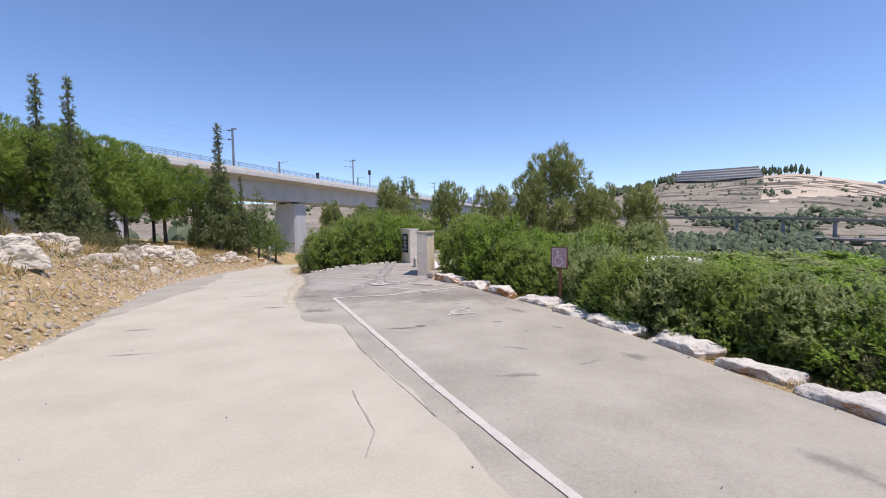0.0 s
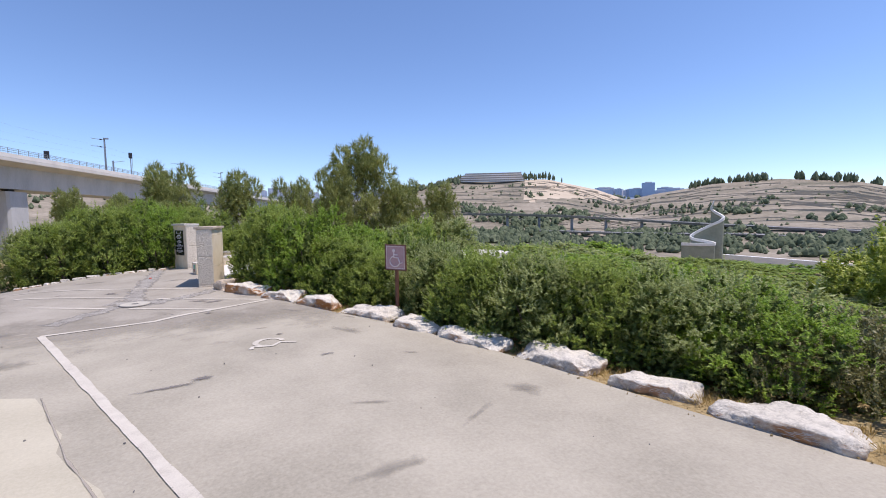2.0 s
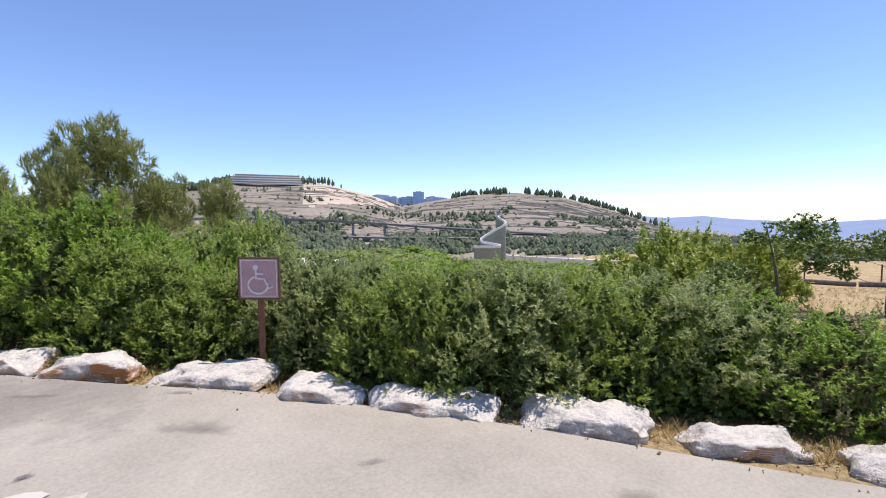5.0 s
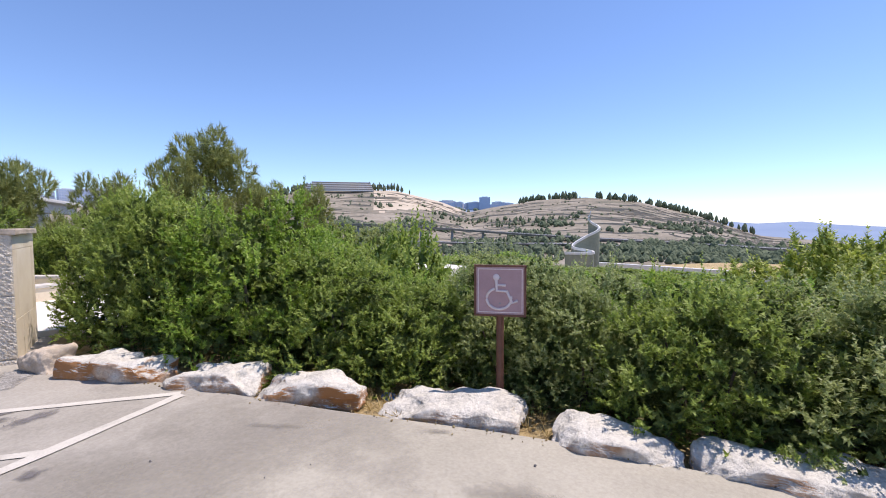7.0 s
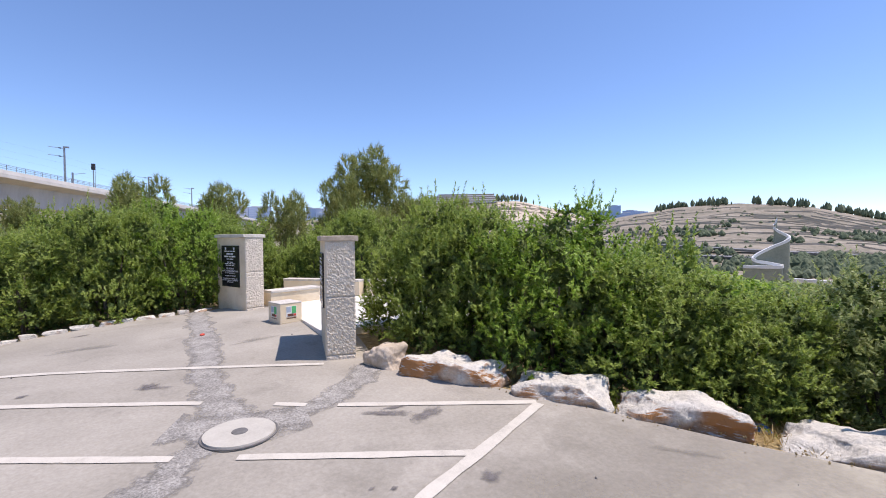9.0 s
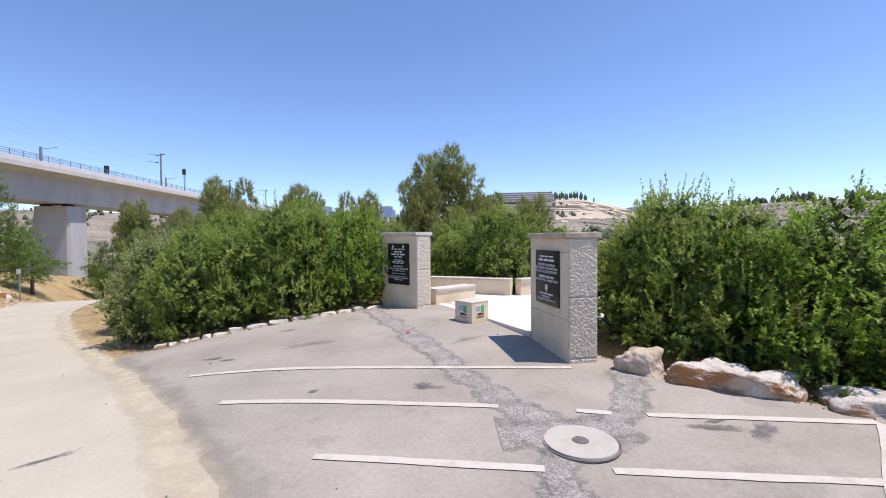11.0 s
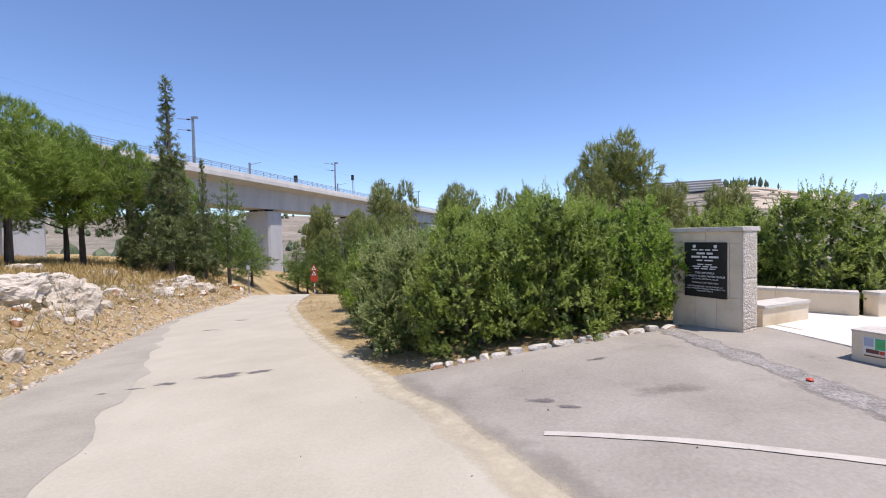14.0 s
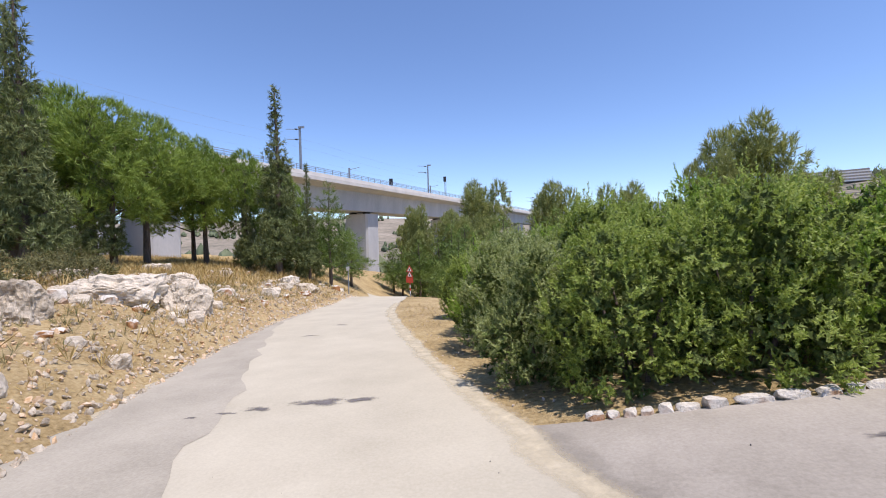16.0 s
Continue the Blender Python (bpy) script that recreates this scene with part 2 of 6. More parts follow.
def rock_material(name="boulder_limestone", ochre=0.0):
    """White weathered limestone: ochre and rust on broken flanks, pale on faces that look up, grey lichen."""
    m = mat(name, [(0.30, (0.24, 0.22, 0.19)), (0.40, (0.48, 0.445, 0.385)), (0.52, (0.68, 0.635, 0.55)), (0.7, (0.79, 0.745, 0.655))], 5.0, 0.95, 1.0, 30, 0.55, bump_dist=0.05)
    t = m.node_tree
    n, l = t.nodes, t.links
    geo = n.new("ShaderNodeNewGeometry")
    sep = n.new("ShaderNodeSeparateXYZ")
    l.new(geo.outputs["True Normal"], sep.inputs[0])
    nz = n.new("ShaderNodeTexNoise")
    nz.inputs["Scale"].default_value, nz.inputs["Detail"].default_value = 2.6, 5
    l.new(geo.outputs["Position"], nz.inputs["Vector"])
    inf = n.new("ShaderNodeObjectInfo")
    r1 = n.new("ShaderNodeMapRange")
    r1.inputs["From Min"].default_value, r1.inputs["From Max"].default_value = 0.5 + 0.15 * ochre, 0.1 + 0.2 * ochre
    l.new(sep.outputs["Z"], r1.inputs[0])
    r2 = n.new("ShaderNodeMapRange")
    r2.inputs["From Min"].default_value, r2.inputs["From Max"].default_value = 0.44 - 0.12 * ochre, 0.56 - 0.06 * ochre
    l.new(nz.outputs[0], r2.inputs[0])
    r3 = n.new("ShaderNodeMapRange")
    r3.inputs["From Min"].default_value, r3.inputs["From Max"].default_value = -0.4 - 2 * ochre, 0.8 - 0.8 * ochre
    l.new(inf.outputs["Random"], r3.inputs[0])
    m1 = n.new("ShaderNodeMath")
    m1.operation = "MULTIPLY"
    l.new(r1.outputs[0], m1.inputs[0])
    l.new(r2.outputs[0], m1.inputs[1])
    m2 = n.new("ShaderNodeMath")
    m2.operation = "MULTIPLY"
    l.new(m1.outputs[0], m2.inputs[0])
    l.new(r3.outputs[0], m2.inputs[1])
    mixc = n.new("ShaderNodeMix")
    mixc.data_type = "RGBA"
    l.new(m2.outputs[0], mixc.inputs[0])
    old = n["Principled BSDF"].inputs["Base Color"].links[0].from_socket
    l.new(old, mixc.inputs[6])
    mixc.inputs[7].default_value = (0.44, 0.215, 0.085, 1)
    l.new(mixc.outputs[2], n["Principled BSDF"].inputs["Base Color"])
    return m


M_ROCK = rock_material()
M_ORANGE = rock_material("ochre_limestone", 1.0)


# ---- mesh helpers ----
def mesh_np(name, verts, faces, material, smooth=False):
    """A mesh from an array of places and an array of faces with equal corner counts."""
    me = bpy.data.meshes.new(name)
    verts, faces = np.asarray(verts, dtype=np.float32), np.asarray(faces, dtype=np.int32)
    k = faces.shape[1]
    me.vertices.add(len(verts))
    me.vertices.foreach_set("co", verts.ravel())
    me.loops.add(faces.size)
    me.loops.foreach_set("vertex_index", faces.ravel())
    me.polygons.add(len(faces))
    me.polygons.foreach_set("loop_start", np.arange(len(faces), dtype=np.int32) * k)
    me.polygons.foreach_set("use_smooth", np.full(len(faces), smooth))
    me.update(calc_edges=True)
    me.materials.append(material)
    return me


def empty(name, m=None):
    ob = new(name)
    ob.empty_display_size = 0.2
    if m is not None:
        ob.matrix_basis = m
    return ob


def put_mesh(name, me, parent=None, label=""):
    ob = new(name, me)
    if parent is not None:
        ob.parent = parent
    return tagged(ob, label)


def part(name, bm, material, parent=None, label="", smooth=False):
    """Links a bmesh as one mesh object, under a thing or under a part."""
    me = bpy.data.meshes.new(name)
    for f in bm.faces:
        f.smooth = smooth
    bm.to_mesh(me)
    bm.free()
    me.materials.append(material)
    return put_mesh(name, me, parent, label)


def box(size, at=(0, 0, 0), bevel=0.0, bm=None, rot=None, taper=1.0):
    """A bevelled box: size, centre, optional turn; taper scales its top."""
    own = bmesh.new()
    bmesh.ops.create_cube(own, size=1)
    for v in own.verts:
        k = taper if v.co.z > 0 else 1.0
        v.co = Vector((v.co.x * size[0] * k, v.co.y * size[1] * k, v.co.z * size[2]))
    if bevel:
        bmesh.ops.bevel(own, geom=own.edges[:], offset=bevel, segments=2, affect="EDGES", profile=0.6)
    m = Matrix.Translation(at) @ (rot.to_4x4() if rot is not None else Matrix())
    bmesh.ops.transform(own, matrix=m, verts=own.verts)
    if bm is None:
        return own
    me = bpy.data.meshes.new("tmp")
    own.to_mesh(me)
    own.free()
    bm.from_mesh(me)
    bpy.data.meshes.remove(me)
    return bm


def tube(points, radii, sides=8, bm=None):
    """A tapered tube along points."""
    bm = bm or bmesh.new()
    rings = []
    pts = [Vector(p) for p in points]
    for i, p in enumerate(pts):
        d = (pts[min(i + 1, len(pts) - 1)] - pts[max(i - 1, 0)]).normalized()
        q = d.to_track_quat("Z", "X")
        r = radii[i] if hasattr(radii, "__len__") else radii
        rings.append([bm.verts.new(p + q @ Vector((r * math.cos(a), r * math.sin(a), 0)))
                      for a in [math.tau * k / sides for k in range(sides)]])
    for a, b in zip(rings, rings[1:]):
        for k in range(sides):
            bm.faces.new((a[k], a[(k + 1) % sides], b[(k + 1) % sides], b[k]))
    bm.faces.new(rings[0][::-1])
    bm.faces.new(rings[-1])
    return bm


def prism(profile, thick, bm=None):
    """A flat outline in x, z extruded along y."""
    bm = bm or bmesh.new()
    a = [bm.verts.new((x, 0, z)) for x, z in profile]
    b = [bm.verts.new((x, thick, z)) for x, z in profile]
    n = len(profile)
    for k in range(n):
        bm.faces.new((a[k], a[(k + 1) % n], b[(k + 1) % n], b[k]))
    bm.faces.new(a[::-1])
    bm.faces.new(b)
    bmesh.ops.recalc_face_normals(bm, faces=bm.faces[:])
    return bm


def step(a, b, x):
    t = min(1.0, max(0.0, (x - a) / (b - a)))
    return t * t * (3 - 2 * t)


# ---- the lie of the land ----
def lot_height(x, y):
    d = (x + 5) * -0.57 + (y - 17) * 0.82
    z = -0.12 + 0.042 * max(0, min(8, y - 13)) * step(-7.5, -4, x) + 0.03 * max(0, 7 - max(y, -10)) - 0.05 * max(0, min(4, x - 0.5))
    z -= 0.14 * max(0, min(40, y - 37)) * step(-25, -18, x)
    return z - 0.065 * min(math.log1p(math.exp(min(30, d * 1.5))) / 1.5, 60)


ROAD_L = ([-30, 0, 7.7, 9.3, 14.1, 19.0, 22.3, 28.1, 32.5, 38.2, 46, 60], [-6.0, -6.3, -6.7, -7.3, -9.4, -11.6, -12.8, -14.6, -15.3, -15.6, -17.5, -23])
ROAD_R = ([-30, 0, 4.5, 5.86, 6.8, 8.2, 9.7, 10.05, 12.4, 14.0, 15.8, 19.75, 22.7, 28.2, 31, 34, 38, 46, 60],
          [2.5, 1.2, 0.1, -0.48, -0.97, -1.7, -2.35, -3.2, -4.3, -4.75, -5.15, -6.9, -8.3, -10.5, -11.4, -12.0, -12.6, -14, -19])


def road_left(y):
    return float(np.interp(y, *ROAD_L))


def road_right(y):
    return float(np.interp(y, *ROAD_R))


CREST = ([-180, -60, -40, -20, -5, 7, 15, 19, 23, 25.5, 34.5, 37, 43, 46.5, 49.4, 55.3, 61, 66.8, 73.6, 79, 90, 100, 120, 180],
         [2.0, 2.2, 2.6, 2.9, 2.4, 2.0, 2.4, 3.2, 3.9, 4.5, 4.6, 4.6, 3.1, 1.7, 2.3, 3.2, 3.45, 2.85, 0.9, -1.2, -2.2, -2.2, 1.0, 2.0])
FAR_RIDGE = ([-180, -40, -10, 0, 20, 46, 56, 70, 79, 83, 87, 93, 98, 106, 180], [1, 1, 2.0, 2.4, 2.5, 2.2, 1.8, 1.0, 0.1, 0.3, -0.25, -0.9, -0.2, 0.4, 1.0])


def land(x, y):
    """Height of the open ground."""
    h = lot_height(x, y) - 0.025
    dl = road_left(y) - x
    if dl > 0:
        amp = 1.7 * (1 - 0.45 * step(26, 42, y)) + 0.9 * step(18, 10, y)
        h += amp * (1 - math.exp(-dl / 3.2)) + 0.045 * min(dl, 45) + 0.12 * step(0.3, 3, dl) * noise.noise((x * 0.6, y * 0.6, 0.3))
    dk = (x - 3.8) * 0.894 + (y - 5.85) * 0.449 - 9 * step(15, 19, y)
    if dk > 0.3:
        e = dk - 0.3
        h -= 0.10 * min(e, 34) + 0.03 * max(0, min(60, e - 34))
    if -0.9 < x < 9.3 and 17.5 < y < 21.1:
        h = min(h, 0.04)
    dn = y - 30
    if dn > 0 and x > -60:
        h -= 0.09 * min(dn, 60) * step(0.4, 6, x - road_right(y))
        h -= 0.10 * max(0, min(70, dn - 22)) * step(-16, -26, x)
    r = math.hypot(x, y)
    if r > 70:
        az = math.degrees(math.atan2(x, y))
        valley = -25.0
        k = step(70, 300, r)
        h = h * (1 - k) + valley * k
        if r > 360:
            top = 1.5 + 950 * math.tan(radians(float(np.interp(az, *CREST))))
            u = min(1.0, (r - 360) / 590)
            z = valley + (top - valley) * (0.25 * u + 0.75 * u * u * (1.6 - 0.6 * u))
            z += 5 * noise.noise((x * 0.006, y * 0.006, 1.0)) * u * (1 - u) * 3
            tier = 9.0
            q = z / tier
            z = tier * (math.floor(q) + step(0.55, 1.0, q - math.floor(q))) * 0.3 + z * 0.7
            if u >= 1:
                z = top - 22 * step(950, 1250, r)
                ridge = 1.5 + 2600 * math.tan(radians(float(np.interp(az, *FAR_RIDGE))))
                z += (ridge - z) * step(1300, 2600, r)
            h = z
    return h


# ---- ground, road, parking lot ----
def build_ground():
    radii = list(np.arange(0.6, 60, 0.55))
    while radii[-1] < 4600:
        radii.append(radii[-1] * (1.03 if radii[-1] < 1300 else 1.08))
    sectors = 480
    cx, cy = -6.0, 16.0
    verts, faces = [(cx, cy, land(cx, cy))], []
    for r in radii:
        for k in range(sectors):
            a = math.tau * k / sectors
            x, y = cx + r * math.cos(a), cy + r * math.sin(a)
            verts.append((x, y, land(x, y)))
    for i in range(len(radii) - 1):
        for k in range(sectors):
            a, b = 1 + i * sectors + k, 1 + i * sectors + (k + 1) % sectors
            faces.append((a, b, b + sectors, a + sectors))
    for k in range(sectors):
        faces.append((0, 1 + k, 1 + (k + 1) % sectors, 1 + (k + 1) % sectors))
    me = bpy.data.meshes.new("ground")
    me.from_pydata(verts, [], [f if f[2] != f[3] else f[:3] for f in faces])
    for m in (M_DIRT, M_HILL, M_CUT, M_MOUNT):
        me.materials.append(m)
    for p in me.polygons:
        x, y, z = p.center
        r = math.hypot(x, y)
        az = math.degrees(math.atan2(x, y))
        p.use_smooth = True
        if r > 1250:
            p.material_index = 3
        elif r > 130:
            cut = r > 700 + 14 * (az - 34.5) and 34.5 < az < 45.5
            p.material_index = 2 if cut else 1
    return tagged(put_mesh("ground", me), "dry stony soil sloping down into a valley with terraced hills", "ground", kind="structure")


build_ground()


def strip(name, y0, y1, left, right, material, label, category, lift=0.0, dy=0.3, cols=14, ends=None, jag=0.0):
    """A paved sheet between two edges, given along y, on the lie of the land."""
    rows = int((y1 - y0) / dy) + 1
    v, f = [], []
    for j in range(rows + 1):
        for i in range(cols + 1):
            u = i / cols
            y = y0 + (y1 - y0) * j / rows
            xl, xr = left(y), right(y)
            if jag:
                xl += jag * noise.noise((y * 1.3, 1.7, 0)) + 0.4 * jag * noise.noise((y * 5, 4.7, 0))
                xr += jag * noise.noise((y * 1.3, 8.2, 0)) + 0.4 * jag * noise.noise((y * 5, 2.2, 0))
            x = xl + (xr - xl) * u
            if ends:
                y = y0 + (ends(x) - y0) * j / rows
            v.append((x, y, lot_height(x, y) + lift))
    for j in range(rows):
        for i in range(cols):
            a = j * (cols + 1) + i
            f.append((a, a + 1, a + cols + 2, a + cols + 1))
    me = mesh_np(name, v, f, material, True)
    if material is M_NEWER:
        fade_layer(me, [min(1.0, step(10.5, 15, q[1]) * 1.1) * (0.3 + 0.7 * min(1, (i % (cols + 1)) / 2)) for i, q in enumerate(v)])
    if material in (M_EDGE,):
        fade_layer(me, [math.sin(math.pi * i / cols) for j in range(rows + 1) for i in range(cols + 1)])
    return tagged(put_mesh(name, me), label, category, kind="structure")


def row_y(x):
    return float(np.interp(x, [-6.4, -5.1, -4.4, -3.7, -3.0, -2.5], [19.66, 19.68, 19.75, 19.96, 20.12, 20.35]))


def kerb_x(y):
    return float(np.interp(y, [-30, 3.6, 5.85, 9.0, 11.3, 13.3, 15.8, 16.6, 17.4, 18.5, 20.2, 22], [6.2, 4.45, 3.72, 2.72, 1.72, 0.42, -1.1, -1.0, -0.95, -1.22, -1.58, -1.9]))


strip("road", -28, 52, road_left, road_right, M_ROAD, "pale sun-bleached asphalt lane bending past a rocky bank", "road", 0.0, 0.35, 16, jag=0.14)
strip("parking_lot", -28, 20.2, lambda y: road_right(y) - 0.6, kerb_x, M_LOT, "worn grey asphalt parking bay beside the road", "parking lot", -0.004, 0.3, 18,
      ends=lambda x: row_y(x) + 0.05)
strip("newer_asphalt", 9.5, 20.2, lambda y: road_right(y) - 0.1, lambda y: kerb_x(y) + 0.06, M_NEWER, "darker grey asphalt surface before the gate", "parking lot", -0.001, 0.3, 18, ends=lambda x: row_y(x) + 0.04)
strip("road_edge", 12.0, 34, lambda y: road_right(y) - 0.42, lambda y: road_right(y) + 0.18, M_EDGE, "dusty yellowish seam along the asphalt edge", "road edge", 0.004, 0.3, 6, jag=0.12)
strip("shoulder", 8.5, 34, lambda y: road_left(y) - 0.1, lambda y: road_left(y) + 0.2 + 1.5 * step(9, 16, y) * (1 - step(19, 30, y)), M_LOT, "grey asphalt shoulder patch at the lane edge", "road edge", 0.003, 0.3, 4, jag=0.3)
strip("shoulder_crust", 19, 33, lambda y: road_left(y) - 0.35, lambda y: road_left(y) + 0.12, M_EDGE, "pale crumbling dust crust at the foot of the bank", "road edge", 0.006, 0.3, 6, jag=0.35)


def paint(name, pts, width, material, label, category, lift=0.006, wob=0.0, parent=None):
    """A painted or filled band along points on the lot."""
    P = []
    for (x0, y0), (x1, y1) in zip(pts, pts[1:]):
        n = max(1, int(math.hypot(x1 - x0, y1 - y0) / 0.12))
        P += [(x0 + (x1 - x0) * k / n, y0 + (y1 - y0) * k / n) for k in range(n)]
    P.append(pts[-1])
    v, f = [], []
    edge_fade = [0.62, 0.95, 0.62] if material is M_LINE else [0.25, 0.95, 0.25]
    for i, (x, y) in enumerate(P):
        a, b = P[max(0, i - 1)], P[min(len(P) - 1, i + 1)]
        d = Vector((b[0] - a[0], b[1] - a[1])).normalized()
        w = width * (1 + wob * noise.noise((x * 4, y * 4, 5)))
        ox, oy = wob * 0.3 * width * noise.noise((x * 3, y * 3, 9)), wob * 0.3 * width * noise.noise((x * 3, y * 3, 2))
        for s in (-0.5, 0, 0.5):
            px, py = x - d.y * w * s + ox, y + d.x * w * s + oy
            v.append((px, py, lot_height(px, py) + lift))
    for i in range(len(P) - 1):
        a = i * 3
        f += [(a, a + 1, a + 4, a + 3), (a + 1, a + 2, a + 5, a + 4)]
    me = mesh_np(name, v, f, material)
    fade_layer(me, edge_fade * len(P))
    return tagged(put_mesh(name, me, parent), label, category, kind="structure" if parent is None else "")


LBL = "worn white painted parking line on asphalt"
paint("line", [(1.6, 2.0), (0.44, 4.64), (-0.13, 5.84), (-1.17, 8.08), (-3.36, 12.68)], 0.095, M_LINE, LBL, "line", wob=0.25)
paint("line", [(-3.38, 12.7), (-1.95, 13.05), (-1.64, 13.3), (-0.12, 14.05)], 0.09, M_LINE, LBL, "line", 0.007, wob=0.25)
paint("line", [(-5.48, 17.44), (-4.0, 16.85), (-1.62, 15.98)], 0.075, M_LINE, LBL, "line", wob=0.25)
paint("line", [(-5.06, 16.37), (-2.82, 15.38)], 0.075, M_LINE, LBL, "line", wob=0.25)
paint("line", [(-2.25, 15.08), (-2.0, 14.94)], 0.075, M_LINE, LBL, "line", wob=0.25)
paint("line", [(-1.75, 14.82), (-0.12, 14.09)], 0.075, M_LINE, LBL, "line", wob=0.25)
paint("line", [(-4.35, 15.1), (-2.98, 14.44)], 0.075, M_LINE, LBL, "line", wob=0.25)
paint("line", [(-2.58, 14.27), (-1.09, 13.6)], 0.075, M_LINE, LBL, "line", wob=0.25)
GRV = "rough grey gravelly trench patch in the asphalt"
paint("trench_patch", [(-3.0, 20.2), (-2.87, 18.3), (-2.8, 16.6), (-2.72, 15.4), (-2.6, 14.9)], 0.40, M_PATCH, GRV, "asphalt patch", 0.0025, 0.5)
paint("trench_patch", [(-3.5, 13.4), (-3.1, 14.1), (-2.75, 14.6), (-2.3, 14.75), (-1.9, 14.9), (-1.4, 15.3), (-1.15, 15.7)], 0.36, M_PATCH, GRV, "asphalt patch", 0.003, 0.5)
paint("trench_patch", [(-3.05, 14.95), (-2.5, 14.75), (-2.0, 14.75)], 0.55, M_PATCH, GRV, "asphalt patch", 0.0035, 0.5)
CRK = "long dark crack in the asphalt"
paint("crack", [(-0.48, 5.86), (-0.97, 6.8), (-1.7, 8.2), (-2.35, 9.7)], 0.014, M_CRACK, CRK, "crack", 0.005, 1.6)
paint("crack", [(-1.44, 6.56), (-1.2, 6.0), (-1.0, 5.56), (-0.98, 5.1)], 0.014, M_CRACK, CRK, "crack", 0.005, 1.8)
paint("crack", [(-3.5, 11.0), (-3.7, 12.3), (-4.2, 13.2)], 0.025, M_CRACK, CRK, "crack", 0.005, 1.6)


def stain(x, y, w, l, turn, seed, material=M_STAIN):
    """An irregular dark spill."""
    rnd = random.Random(seed)
    n = 26
    v = [(x, y, lot_height(x, y) + 0.0048)]
    for k in range(n):
        a = math.tau * k / n
        r = 0.72 + 0.5 * noise.noise((math.cos(a) * 1.4 + seed, math.sin(a) * 1.4, seed * 0.7)) + rnd.uniform(-0.06, 0.06)
        p = Matrix.Rotation(turn, 2) @ Vector((w * r * math.cos(a), l * r * math.sin(a)))
        v.append((x + p.x, y + p.y, lot_height(x + p.x, y + p.y) + 0.0048))
    f = [(0, 1 + k, 1 + (k + 1) % n) for k in range(n)]
    me = mesh_np("stain", v, f, material)
    fade_layer(me, [0.85] + [0.05] * n)
    tagged(put_mesh("stain", me), "dark oil stain soaked into the asphalt", "stain", kind="structure")


for i, (x, y, w, l, a) in enumerate([(-1.45, 14.47, 0.30, 0.09, -0.5), (-1.13, 14.31, 0.26, 0.12, 0.4), (-1.3, 14.55, 0.2, 0.05, 0.0), (-3.25, 15.99, 0.22, 0.1, -0.3), (-3.28, 16.05, 0.14, 0.1, 0.3),
                                     (-5.33, 18.07, 0.2, 0.07, -0.5), (-5.15, 17.86, 0.2, 0.06, -0.4), (-9.26, 20.45, 0.46, 0.24, 0.3), (-8.85, 20.55, 0.3, 0.16, 0.2), (-9.96, 20.2, 0.3, 0.12, 0.25),
                                     (-10.25, 20.05, 0.16, 0.07, 0.1), (-10.6, 19.9, 0.12, 0.05, 0.1), (-1.3, 9.45, 0.45, 0.07, 0.15), (-0.94, 9.61, 0.2, 0.11, 0.5), (-0.05, 11.19, 0.16, 0.06, 0.2), (0.46, 9.89, 0.16, 0.05, 0.2),
                                     (-1.15, 13.31, 0.13, 0.09, 0.2), (-1.87, 13.53, 0.05, 0.03, 0.3), (-1.75, 13.47, 0.05, 0.03, 0.3), (-4.45, 19.03, 0.18, 0.07, 0.1), (-4.28, 16.26, 0.09, 0.05, 0.3),
                                     (-12.0, 25.5, 0.4, 0.1, 0.2), (-11.9, 27.3, 0.4, 0.12, 0.1), (-6.07, 15.87, 0.3, 0.06, 0.3), (-6.6, 15.5, 0.35, 0.08, 0.2)]):
    stain(x, y, w * 1.25, l * 1.25, a, i + 1)
for i, (x, y, w, l, a) in enumerate([(0.46, 7.05, 0.55, 0.2, 0.2), (1.5, 9.6, 0.3, 0.1, -0.4), (-4.06, 13.0, 0.8, 0.3, 0.2), (-3.3, 11.1, 1.0, 0.6, 0.15), (-5.6, 13.1, 1.0, 0.12, 0.2), (-4.4, 11.5, 0.7, 0.25, 0.2),
                                     (-0.3, 11.7, 0.3, 0.05, 0.1), (1.2, 12.0, 0.3, 0.12, -0.8), (0.6, 8.2, 0.5, 0.1, -0.3), (1.0, 11.0, 0.8, 0.3, -1.0), (2.2, 8.0, 0.5, 0.35, -1.0), (-0.2, 6.0, 0.4, 0.12, 0.8), (2.6, 5.2, 0.9, 0.3, -1.2),
                                     (1.4, 7.6, 0.5, 0.1, 0.6), (-2.2, 17.4, 0.7, 0.2, 0.4), (-4.2, 18.0, 0.8, 0.25, 0.1), (0.3, 12.9, 0.5, 0.1, -0.8), (-6.0, 9.5, 0.8, 0.12, 0.3), (-5.0, 8.0, 0.6, 0.1, 0.2)]):
    stain(x, y, w, l, a, i + 40, M_SHADE)


def floor_symbol(name, x, y, s, turn, label):
    """The worn wheelchair mark on the bay's floor: ring, back, seat and foot rest."""
    def to(p):
        q = Matrix.Rotation(turn, 2) @ Vector(p)
        return (x + q.x * s, y + q.y * s)
    holder = tagged(empty(name), label, "floor marking", kind="structure")
    paint("ring", [to((0.55 * math.cos(a), 0.55 * math.sin(a))) for a in np.linspace(2.2, 6.6, 12)], 0.065, M_LINE, "", "", 0.004, 0.5, holder)
    paint("seat", [to((-0.1, 1.15)), to((-0.05, 0.45)), to((0.5, 0.4)), to((0.75, -0.3)), to((1.05, -0.2))], 0.075, M_LINE, "", "", 0.0045, 0.5, holder)


